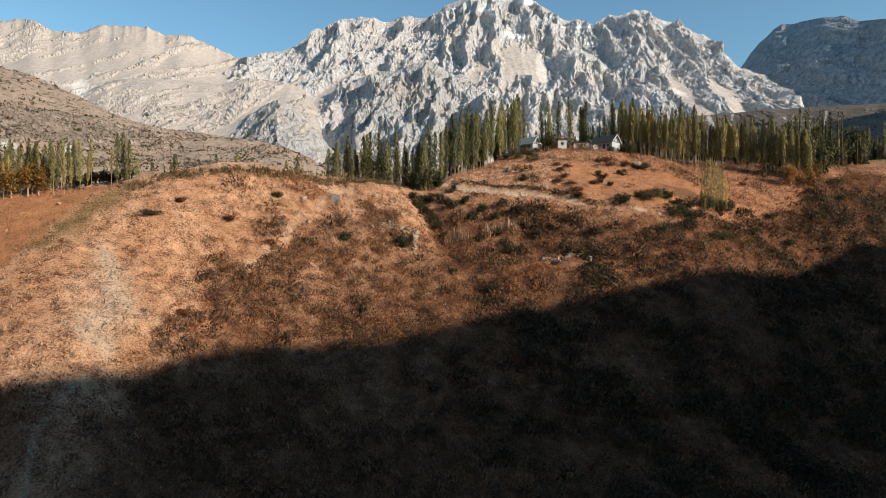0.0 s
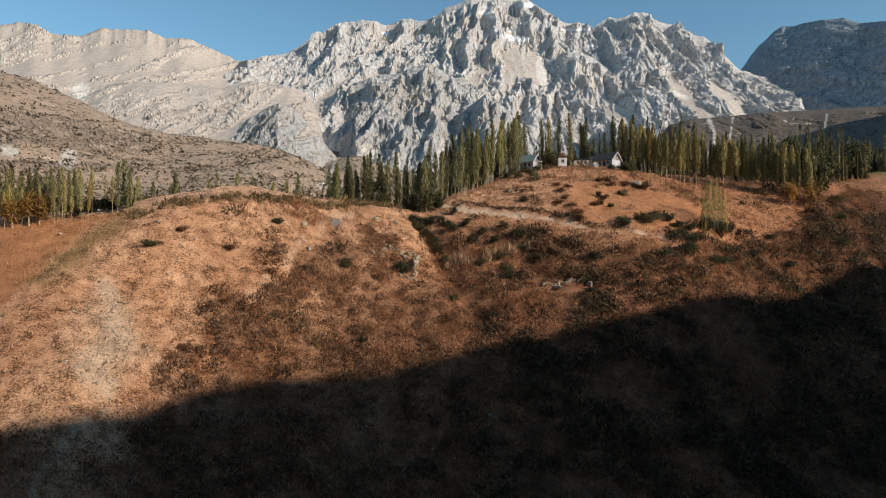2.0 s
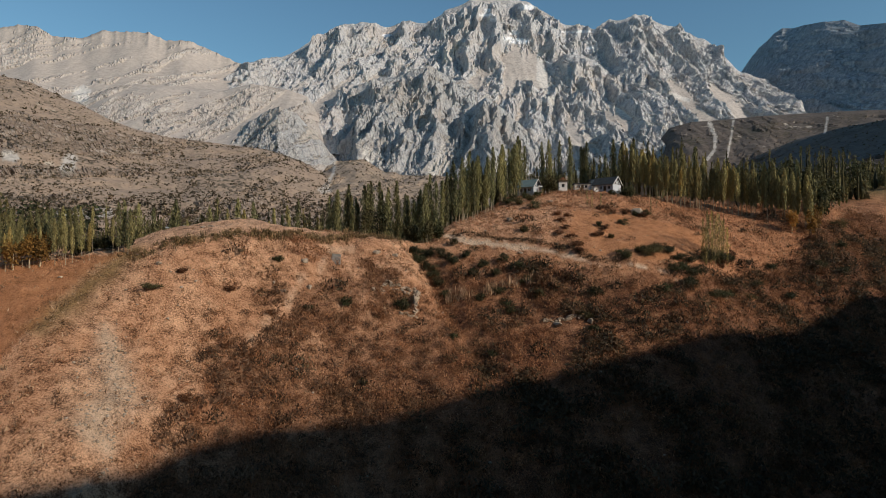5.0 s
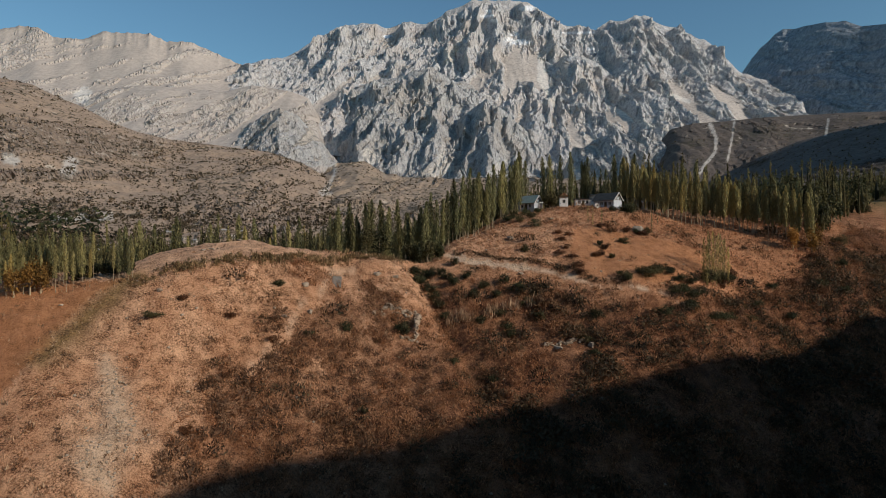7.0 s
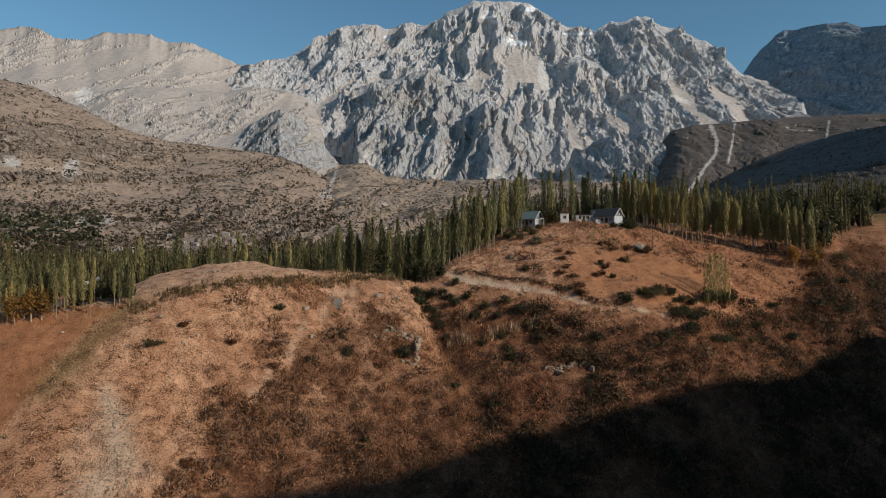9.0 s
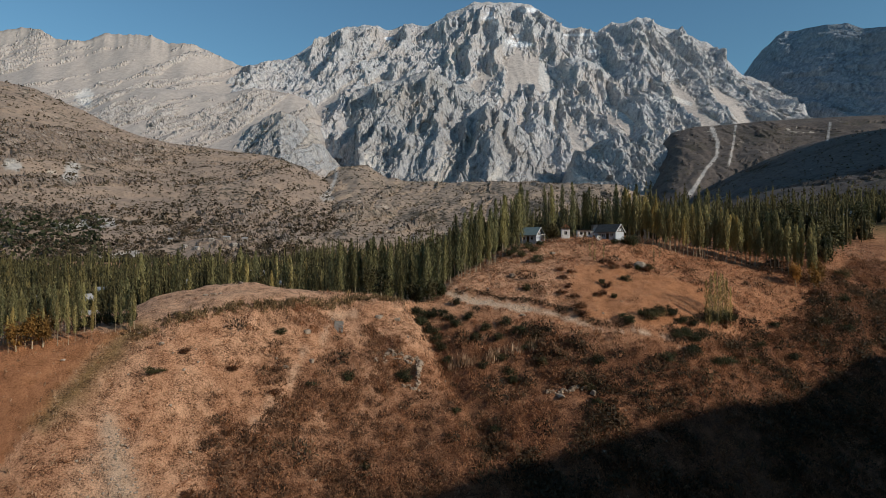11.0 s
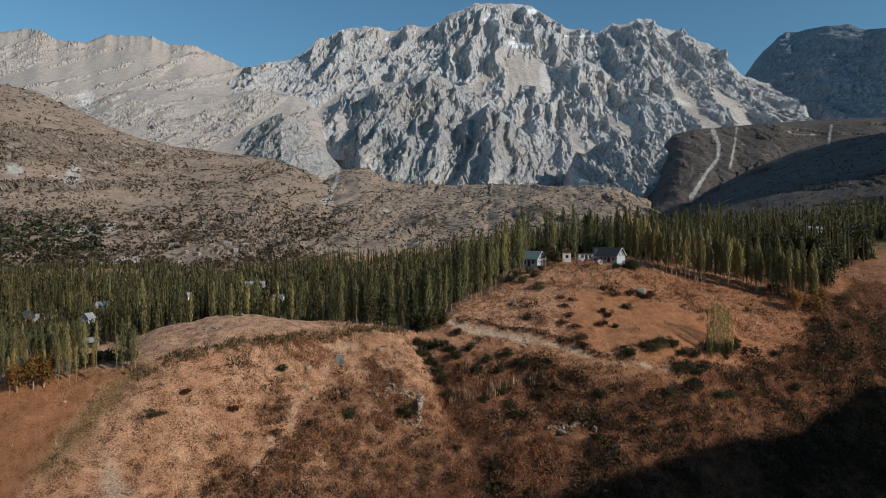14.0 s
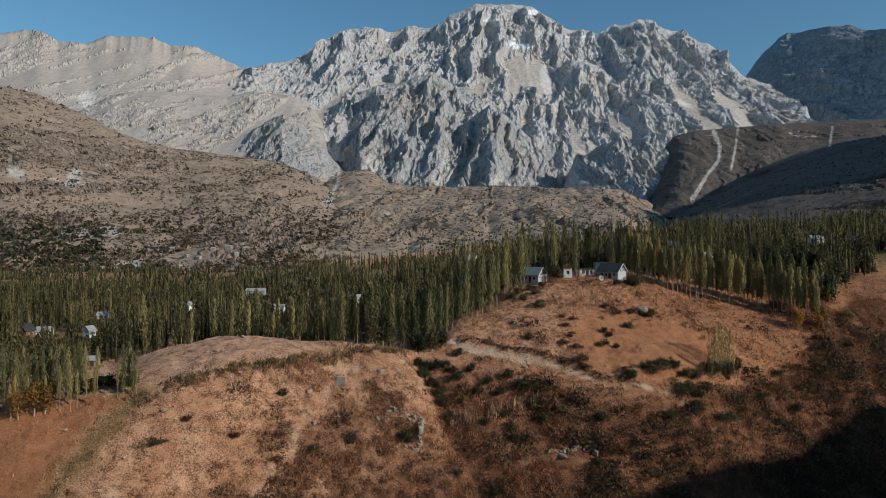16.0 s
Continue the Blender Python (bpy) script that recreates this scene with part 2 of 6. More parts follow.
SCRUBBY = rock_material("scrubby_slope", (0.500, 0.420, 0.352), (0.31, 0.243, 0.198), (0.305, 0.228, 0.176), (0.350, 0.258, 0.190), (0.50, 0.72),0.01, 0.7)
# brown earth darkened in colour for the shade over dark_hill; terrace_ridge shares it
SHADED_EARTH = rock_material("shade_darkened_slope", (0.225, 0.195, 0.178), (0.105, 0.090, 0.083), (0.118, 0.096, 0.084), (0.122, 0.098, 0.083), (0.45, 0.66), 0.02)
# grey rock with the blue of distant haze mixed into its base colours
HAZE_ROCK = rock_material("haze_tinted_rock", (0.374, 0.407, 0.440), (0.220, 0.259, 0.297), (0.275, 0.297, 0.319), (0.275, 0.297, 0.308), (0.75, 0.95))
YELLOWING = leaf_material("yellowing_poplar_leaves", (0.185, 0.165, 0.075), (0.560, 0.475, 0.200), (0.640, 0.480, 0.165))
POPLAR = leaf_material("poplar_leaves", (0.085, 0.092, 0.047), (0.340, 0.318, 0.145), (0.370, 0.325, 0.130))
FOREST = leaf_material("forest_leaves", (0.042, 0.044, 0.022), (0.240, 0.206, 0.084), (0.340, 0.255, 0.092), True)
DARKSHRUB = leaf_material("dark_shrub_leaves", (0.041, 0.032, 0.020), (0.145, 0.102, 0.052), (0.217, 0.109, 0.055), True)
SHRUB = leaf_material("shrub_leaves", (0.075, 0.042, 0.022), (0.440, 0.232, 0.118), (0.500, 0.225, 0.108), True)
STRAW = leaf_material("dry_grass", (0.20, 0.115, 0.062), (0.76, 0.52, 0.325), (0.72, 0.51, 0.325), True)
TUSSOCK = leaf_material("red_tussock", (0.301, 0.138, 0.071), (0.677, 0.358, 0.199), (0.704, 0.368, 0.205), True)
BARK = plain_material("pale_bark", (0.27, 0.21, 0.135), (0.50, 0.41, 0.28), 2.0)

# ---- the ground: one sheet, round the camera to the horizon ----
# Sections through the land by bearing (degrees from straight ahead): distance and height along each.
SECTIONS = {
    -42.63: "0 -40 81.5 -32 101.9 -20 121.0 -8 149.5 5 169.9 9 203.9 7 271.8 5 543.7 6 1250.4 18 2038.7 60 4757.0 200",
    -36.26: "0 -40 49.6 -36 74.4 -26 86.8 -16.5 99.2 -9.5 110.4 -3 136.4 9.3 155.0 12 186.0 8 248.0 6 496.0 6 1140.9 15 1860.2 60 4340.4 200",
    -28.65: "0 -40 45.6 -38 68.4 -28 85.5 -17 101.4 -6.8 113.9 1 124.2 8 129.9 12.2 142.4 14 159.5 14 182.3 9 250.7 6 455.8 6 1048.3 17 1709.2 60 3988.2 200",
    -24.36: "0 -40 43.9 -38 71.4 -29 97.7 -11 109.8 -3 119.7 7 125.1 12.3 129.5 15 137.2 16 148.2 17.5 154.8 18 170.1 15.5 186.6 9 247.0 6 439.1 7 1009.9 18 1646.6 65 3842.0 200",
    -13.87: "0 -40 41.2 -40 74.2 -31 103.0 -13 115.4 -3 127.7 8.5 133.9 15 138.0 17.3 145.2 18.5 154.5 18 170.0 12 190.6 9 242.1 7 412.0 11 947.6 25 1545.1 75 3605.2 200",
    -18.32: "0 -40 42.1 -39 73.7 -30 98.0 -14.5 106.4 -8 118.0 2 124.3 9 130.6 16 136.9 18 148.5 20.3 163.3 18 184.3 10 242.3 6 421.4 8 969.1 20 1580.1 70 3686.9 200",
    -9.77: "0 -40 40.6 -40 76.1 -32 107.6 -12 122.8 2 138.6 12.4 148.1 17.9 157.3 17 182.6 9 243.5 8 405.9 14 933.5 30 1522.1 80 3551.5 200",
    -2.62: "0 -40 40.0 -40 80.1 -33 106.1 -14 121.1 -4 128.1 1 131.6 4.5 140.1 9.5 148.2 15.5 155.2 15 180.2 11 260.3 12 400.4 18 921.0 40 1501.6 90 3503.7 200",
    0.86: "0 -40 40.0 -40 80.0 -33 106.0 -15 121.0 -5 131.0 2 142.0 8 154.0 15.5 162.0 20 180.0 20 220.0 16 300.0 16 400.0 22 920.1 45 1500.2 90 3500.4 200",
    6.19: "0 -40 40.2 -40 85.5 -32 108.6 -15 128.8 -3.5 140.8 6.8 148.9 13.5 153.9 16 164.0 22 176.0 26 186.1 28.5 201.2 29 301.8 26 402.3 30 925.4 50 1508.8 95 3520.5 200",
    13.97: "0 -40 41.2 -40 87.6 -33 113.4 -14 131.9 -1.5 144.9 10.6 148.9 13 154.6 15.6 170.0 22.5 185.5 28.5 195.8 31.5 216.4 33 309.1 33 412.2 36 948.1 60 1545.7 100 3606.7 200",
    22.19: "0 -40 43.2 -40 97.2 -34 124.2 -14 142.6 3 146.9 6 162.0 12 183.6 20 200.9 25.5 226.8 31 324.0 38 432.0 44 993.6 75 1620.0 110 3779.9 200",
    30.35: "0 -40 46.4 -40 110.1 -36 139.1 -20 173.2 -1.5 185.4 8 200.5 18.6 220.2 24 266.5 32 370.8 42 463.5 48 1066.1 85 1738.3 120 4056.0 200",
    36.26: "0 -40 49.6 -40 124.0 -36 161.2 -20 192.2 0 210.8 8 248.0 22 279.0 31 303.8 38 396.8 46 496.0 52 1140.9 90 1860.2 130 4340.4 200",
    42.40: "0 -40 54.2 -40 149.0 -36 189.6 -22 230.2 2 270.8 16 331.8 36 433.3 46 541.6 52 1245.8 90 2031.1 130 4739.3 200",
    75: "0 -40 100 -38 170 -24 240 10 320 30 420 50 1000 110 2000 200 5000 300",
    120: "0 -40 60 -34 120 10 240 90 330 100 500 80 1500 150 5000 300",
    150: "0 -40 50 -34 110 20 230 120 400 190 800 260 5000 300",
    200: "0 -40 50 -34 110 20 230 130 400 220 800 300 5000 400",
    250: "0 -40 50 -32 100 10 200 90 400 180 800 240 5000 300",
    295: "0 -40 50 -32 100 -4 180 40 400 90 1000 120 2000 150 5000 300",
}
RADII = np.concatenate([np.linspace(0.02, 60, 18), np.linspace(60.9, 235, 145), np.geomspace(237, 5000, 70)])
FRONT = np.degrees(np.arctan(np.linspace(-0.84, 0.84, 430)))
BEARINGS = np.concatenate([FRONT, np.linspace(FRONT[-1] + 1.5, 360 + FRONT[0] - 1.5, 100)])
ORDER = sorted(SECTIONS, key=lambda b: b % 360)
KEY_BEARINGS = [b % 360 for b in ORDER]


def profile(text):
    v = np.array([float(s) for s in text.split()])
    z = np.interp(RADII, v[0::2], v[1::2])
    soft = z.copy()
    for _ in range(14):                           # round off the breaks of slope
        soft[1:-1] = 0.25 * soft[:-2] + 0.5 * soft[1:-1] + 0.25 * soft[2:]
    return soft


PROFILES = np.array([profile(SECTIONS[b]) for b in ORDER])


def around(bearing):
    """Heights along all radii at each bearing: a smooth curve through the sections, closed round the circle."""
    k = np.array(KEY_BEARINGS, dtype=float)
    kk, pp = np.concatenate([k[-2:] - 360, k, k[:2] + 360]), np.concatenate([PROFILES[-2:], PROFILES, PROFILES[:2]])
    b = np.mod(bearing, 360.0)
    i = np.clip(np.searchsorted(kk, b, side="right") - 1, 1, len(kk) - 3)
    h = (kk[i + 1] - kk[i])[:, None]
    t = ((b - kk[i]) / (kk[i + 1] - kk[i]))[:, None]
    m0 = (pp[i + 1] - pp[i - 1]) / (kk[i + 1] - kk[i - 1])[:, None] * h
    m1 = (pp[i + 2] - pp[i]) / (kk[i + 2] - kk[i])[:, None] * h
    return (2 * t ** 3 - 3 * t ** 2 + 1) * pp[i] + (t ** 3 - 2 * t ** 2 + t) * m0 + (3 * t ** 2 - 2 * t ** 3) * pp[i + 1] + (t ** 3 - t ** 2) * m1


TRACK = [(0.1, 158.0), (5.3, 154.0), (12.1, 151.0), (20.2, 148.0), (29.1, 144.0), (34.4, 140.6), (41.1, 139.0), (48.5, 138.0), (51.4, 137.0), (53.4, 135.9)]
GULLY = [(-9.0, 151.0), (-5.3, 146.0), (-1.8, 138.0), (1.9, 130.0), (6.4, 122.0), (10.1, 112.0)]
SCREE = [(-54.4, 97.0), (-48.7, 90.0), (-47.5, 84.0), (-45.4, 79.5)]
STRIP = [(-17.5, 147.0), (-20.7, 142.5), (-24.9, 136.2), (-27.7, 125.5), (-31.6, 114.3), (-34.5, 107.0)]
FOOTPATH = [(-42.8, 77.0), (-44.7, 72.0), (-44.7, 66.0), (-41.8, 60.0)]
HEIGHTS = around(BEARINGS).T                      # rows: radii, columns: bearings
GX = RADII[:, None] * np.sin(np.radians(BEARINGS))[None]
GY = RADII[:, None] * np.cos(np.radians(BEARINGS))[None]


def hollow(x, y):
    """The scooped-out place under the outcrop."""
    return -1.7 * np.exp(-(((x + 9.2) / 2.4) ** 2 + ((y - 128.7) / 2.4) ** 2) ** 2)


def ravine(x, y):
    d, a = line_distance(x, y, GULLY)
    return -4.2 * np.exp(-(d / 3.6) ** 2) * smooth(0, 0.15, a) * smooth(1, 0.8, a)


def bench(x, y):
    """The track's cut into the slope: a bank above, a level strip, a lip below."""
    d, a = line_distance(x, y, TRACK)
    return -0.4 * np.exp(-(d / 1.6) ** 2) * smooth(0, 0.04, a) * smooth(1, 0.96, a)


def shade_ridge(x, y):
    """The spur beside the valley whose shadow lies over its floor."""
    crest = 107 - 0.405 * y - 2.4 * smooth(-60, 15, y) + 5 * fbm(y / 34, y * 0 + 3.3, 4, 90) + np.interp(y, [-105, -4, 40, 120], [-1.5, 2.5, 1.5, -1.0])
    return crest - 0.95 * np.abs(x - 250)


near = smooth(420, 240, RADII)[:, None]
rough = near * (1.1 * fbm(GX / 17, GY / 17, 3, 5) + 0.55 * fbm(GX / 4.2, GY / 4.2, 4, 9))
HEIGHTS = HEIGHTS + rough * smooth(40, 70, RADII)[:, None] + smooth(250, 600, RADII)[:, None] * 7 * fbm(GX / 160, GY / 160, 4, 31)
HEIGHTS = HEIGHTS + ravine(GX, GY) + bench(GX, GY) + hollow(GX, GY)
HEIGHTS = np.where((GX > 120) & (GY > -420) & (GY < 230), np.maximum(HEIGHTS, shade_ridge(GX, GY)), HEIGHTS)


def ground_z(x, y):
    """Height of the ground sheet at a place on the plan (arrays or numbers)."""
    x, y = np.atleast_1d(np.asarray(x, float)), np.atleast_1d(np.asarray(y, float))
    r, b = np.hypot(x, y), np.degrees(np.arctan2(x, y))
    b = np.where(b < BEARINGS[0], b + 360, b)
    fr = np.interp(r, RADII, np.arange(len(RADII)))
    fb = np.interp(b, BEARINGS, np.arange(len(BEARINGS)))
    i, j = np.clip(fr.astype(int), 0, len(RADII) - 2), np.clip(fb.astype(int), 0, len(BEARINGS) - 2)
    u, v = fr - i, fb - j
    return (HEIGHTS[i, j] * (1 - u) * (1 - v) + HEIGHTS[i + 1, j] * u * (1 - v) + HEIGHTS[i, j + 1] * (1 - u) * v + HEIGHTS[i + 1, j + 1] * u * v)


def gz(x, y):
    return float(ground_z(x, y)[0])


FIELD_EDGE = [(-81.2, 84.0), (-64.9, 88.5), (-64.3, 95.0), (-65.6, 104.0), (-64.3, 112.0), (-61.5, 115.5), (-72.7, 117.0), (-77.9, 112.0), (-82.1, 112.0), (-104.5, 108.0)]
DOME_EDGE = [(-69.4, 117.0), (-58.4, 117.0), (-51.4, 121.0), (-41.7, 126.0), (-35.1, 132.0), (-29.8, 142.0), (-32.5, 155.0), (-56.3, 170.0), (-79.9, 160.0), (-84.3, 140.0)]
BARE_FACE = [(-19.5, 146.0), (-8.0, 149.0), (-2.0, 139.0), (-3.5, 131.0), (-7.0, 133.0), (-13.0, 133.5), (-18.0, 138.0)]
HILL_FIELD = [(35.5, 166.0), (43.2, 169.0), (51.1, 166.2), (58.1, 165.8), (71.2, 165.8), (70.6, 159.5), (65.1, 151.5), (52.8, 141.8), (41.5, 141.2), (33.3, 143.5), (32.6, 156.0)]


def inside(x, y, poly):
    """1 inside a polygon on the plan, 0 outside."""
    hit = np.zeros(np.shape(x), dtype=bool)
    for (ax, ay), (bx, by) in zip(poly, poly[1:] + poly[:1]):
        cross = (ay > y) != (by > y)
        hit ^= cross & (x < (bx - ax) * (y - ay) / (by - ay + 1e-9) + ax)
    return hit.astype(float)


def covers(x, y):
    """What grows or lies where: ploughed field, loose stone, scrub (with low ground darkened for its shade), green
    verge, pale straw (each 0 to 1).
    """
    wx, wy = x + 2.2 * fbm(x / 6, y / 6, 3, 71), y + 2.2 * fbm(x / 6, y / 6, 3, 77)
    field = np.maximum(0.95 * inside(wx, wy, FIELD_EDGE), 0.72 * inside(wx, wy, HILL_FIELD))
    d, a = line_distance(wx, wy, SCREE)
    scree = 0.78 * np.exp(-(d / (1.5 + 2.4 * np.sin(np.pi * np.clip(a, 0, 1)))) ** 2)
    d, a = line_distance(x, y, TRACK)
    scree = np.maximum(scree, 0.97 * np.exp(-((d + 0.5 * fbm(x / 1.6, y / 1.6, 3, 61)) / np.interp(a, [0, 0.1, 0.3, 0.44, 1], [0.6, 1.2, 0.95, 0.5, 0.38])) ** 4))
    d, a = line_distance(wx, wy, STRIP)
    worn = smooth(-0.25, 0.15, fbm(x / 5, y / 5, 3, 64))
    scree = np.maximum(scree, 0.55 * np.exp(-(d / 1.0) ** 2) * worn)
    open_strip = np.exp(-(d / 1.9) ** 2)
    d, a = line_distance(x, y, FOOTPATH)
    scree = np.maximum(scree, 0.6 * np.exp(-(d / 0.4) ** 2))
    # the terms below y 84 and y 73 also darken ground that lies in shadow
    scrub = 0.92 * smooth(np.interp(wy, [80, 105], [-42, -46]), np.interp(wy, [80, 105, 125], [-32, -30, -18]), wx) * smooth(0, -7, wy - np.interp(wx, [-50, -10, 5, 35, 55, 75, 100, 130], [136, 146, 150, 139, 139, 156, 170, 200])) + 0.6 * smooth(84, 76, wy) * smooth(-44, -34, wx) + 0.7 * smooth(73, 67, wy) * smooth(-36, -46, wx) + 0.12 * smooth(0.0, 0.3, fbm(x / 8, y / 8, 3, 55)) * smooth(-5, 5, wx)
    scrub = scrub * (0.25 + 0.75 * np.maximum(smooth(-0.16, 0.14, fbm(x / 11, y / 11, 4, 57)), np.maximum(smooth(-24, -10, wx) * smooth(130, 119, wy), np.maximum(smooth(114, 104, wy) * smooth(22, 4, wx), 0.7 * smooth(2, 16, wx)))))
    scrub = scrub * (0.82 + 0.18 * smooth(-8, 24, wx)) * (1 - 0.85 * open_strip) * (1 - 0.8 * inside(wx, wy, BARE_FACE)) + 0.75 * smooth(40, 62, wx) * smooth(150, 136, wy - 0.5 * np.maximum(wx - 62, 0)) * smooth(-0.22, 0.08, fbm(x / 10, y / 10, 3, 52)) + 0.6 * smooth(92, 108, wx) * smooth(150, 165, wy) * smooth(-0.25, 0.05, fbm(x / 12, y / 12, 3, 59))
    green = smooth(210, 260, np.hypot(x, y) - 0.35 * np.maximum(x, 0)) * smooth(900, 620, np.hypot(x, y))
    verge, _ = line_distance(wx, wy, [(-60.6, 115.5), (-61.4, 108.9), (-62.3, 104.0), (-63.2, 97.0)])
    green = np.maximum(green, 0.9 * np.exp(-(verge / 2.9) ** 2))
    straw = smooth(6, -12, wx) * (0.55 + 0.6 * smooth(-0.2, 0.2, fbm(x / 11, y / 11, 3, 66))) + (0.35 + 0.5 * smooth(146, 152, wy) * smooth(38, 26, wx)) * smooth(-6, 6, wx) * smooth(60, 30, wx)
    dome = inside(wx, wy, DOME_EDGE)
    straw = np.where(dome > 0, 0.95, straw)
    scree = np.maximum(scree, 0.14 * dome)
    return field, scree, np.clip(scrub, 0, 1) * (1 - field) * (1 - 0.9 * dome) * (1 - 0.9 * scree), green * (1 - scree), np.clip(straw, 0, 1)


masks = covers(GX, GY)
ground = part("ground", arrays_mesh("ground", np.stack([GX, GY, HEIGHTS], -1).reshape(-1, 3), grid_faces(len(RADII), len(BEARINGS), True)[:, ::-1],
                                    dict(zip(("field", "scree", "scrub", "green", "straw"), masks))), GROUND, smooth=True)
tagged(ground, "dry grassy autumn hillside above a wooded valley floor", "ground", kind="structure")


# ---- mountains ----
ROCK_STREAKS = [[(-0.0015, 0.1665, 0.0019), (-0.0034, 0.1366, 0.0112), (-0.0062, 0.1179, 0.0243)],
           [(0.1996, 0.1413, 0.0019), (0.2090, 0.1225, 0.0112), (0.2155, 0.1066, 0.0243)],
           [(0.0874, 0.1319, 0.0019), (0.0855, 0.1132, 0.0225)],
           [(-0.1278, 0.1600, 0.0028), (-0.1231, 0.1413, 0.0206)],
           [(0.2745, 0.2301, 0.0028), (0.3166, 0.2067, 0.0056), (0.3774, 0.1908, 0.0037)],
           [(0.1575, 0.3237, 0.0037), (0.1622, 0.2769, 0.0094), (0.1809, 0.2348, 0.0037)],
           [(0.0266, 0.3424, 0.0037), (0.0079, 0.3143, 0.0131)],
           [(-0.6002, 0.2488, 0.0187), (-0.5955, 0.2395, 0.0075)],
           [(0.3633, 0.2535, 0.0056), (0.4054, 0.2395, 0.0037)]]
TURF_STREAKS = [[(-0.1820, 0.1366, 0.0028), (-0.1820, 0.1132, 0.0028), (-0.1933, 0.0898, 0.0040), (-0.1998, 0.0800, 0.0085)],
           [(-0.2040, 0.0800, 0.0050), (-0.1900, 0.0785, 0.0050)],
           [(0.4400, 0.1974, 0.0045), (0.4494, 0.1740, 0.0030), (0.4475, 0.1506, 0.0030), (0.4288, 0.1272, 0.0028), (0.4148, 0.1038, 0.0037), (0.4045, 0.0879, 0.0047)],
           [(0.4793, 0.2021, 0.0019), (0.4756, 0.1740, 0.0019), (0.4681, 0.1366, 0.0019)],
           [(0.6346, 0.2067, 0.0019), (0.6299, 0.1740, 0.0019)],
           [(-0.6189, 0.1272, 0.0131), (-0.6264, 0.1104, 0.0130)],
           [(-0.7265, 0.1338, 0.0112), (-0.7124, 0.1291, 0.0094)],
           [(-0.6470, 0.0290, 0.0094), (-0.5534, 0.0337, 0.0094)],
           [(-0.5721, -0.0318, 0.0112), (-0.5207, -0.0225, 0.0131)]]


def pale_streaks(x, y, z, lines):
    """Loose pale debris: gullies and fans as lines of (bearing, rise, half width) that widen downhill."""
    u, e = x / y, (z - 40) / y
    lies = np.zeros(x.shape)
    wob = 0.45 * fbm(u * 190, e * 190, 3, 133)
    for line in lines:
        d, a = line_distance(u, e, [p[:2] for p in line])
        w = np.interp(a, np.linspace(0, 1, len(line)), [p[2] for p in line])
        lies = np.maximum(lies, smooth(1.1, 0.6, d / w + wob))
    return {"pale": lies}


def crags(x, up, lean, grain, relief, cell, crag, cover, q, seed, skirt, rolling):
    """Rock standing out of loose debris, in metres over the plain face, and how bare it is (0 to 1).
    relief: height of the ribs, grain apart; crag: height of the ledges and knobs, cell apart; cover: share of bare rock."""
    sx = x - lean * up
    wx, wu = sx + 0.34 * grain * fbm(x / grain, up / grain, 3, seed + 3), up + 0.34 * grain * fbm(x / grain, up / grain, 3, seed + 6)
    vx, vu = sx + 0.45 * cell * fbm(x / cell, up / cell, 3, seed + 13), up + 0.45 * cell * fbm(x / cell, up / cell, 3, seed + 16)
    ribs = ridged(wx / grain, wu * 0.42 / grain, 3, seed, 0.5) - 0.4
    knobs = ridged(vx / cell, vu * 0.62 / cell, 4, seed + 50, 0.62) - 0.4
    ledges = ridged((vx + 0.4 * vu) / cell * 3.1, vu * 2.3 / cell, 3, seed + 80, 0.66) - 0.4
    blocks = 0.10 * cell * facets(vx / (0.55 * cell), vu / (0.9 * cell), seed + 90) + 0.055 * cell * facets((vx + 0.3 * vu) / (0.22 * cell), vu / (0.36 * cell), seed + 95)
    rock = 0.9 * relief * ribs + crag * (0.55 * knobs + 0.34 * ledges) + blocks
    debris = relief * (0.48 * fbm(x / (1.9 * grain), up / (2.4 * grain), 3, seed + 70) + 0.03 * fbm(x / (0.12 * grain), up / (1.3 * grain), 2, seed + 75) + 0.42 * smooth(skirt[0], skirt[1], q))
    if rolling:                                    # round backs between sharp little gullies
        debris = debris + rolling * relief * sum(np.abs(gnoise(wx * 2.1 ** i / grain, wu * 2.1 ** i / grain, seed + 77 + i)) / 1.9 ** i for i in range(3))
    over = rock - debris
    over = over - np.quantile(over, 1 - cover)
    soft = 0.05 * relief + 1.0
    stand = 0.5 * (over + np.sqrt(over * over + soft * soft))
    return debris + stand + 0.06 * crag * knobs, smooth(-0.4 * soft, 1.3 * soft, over)


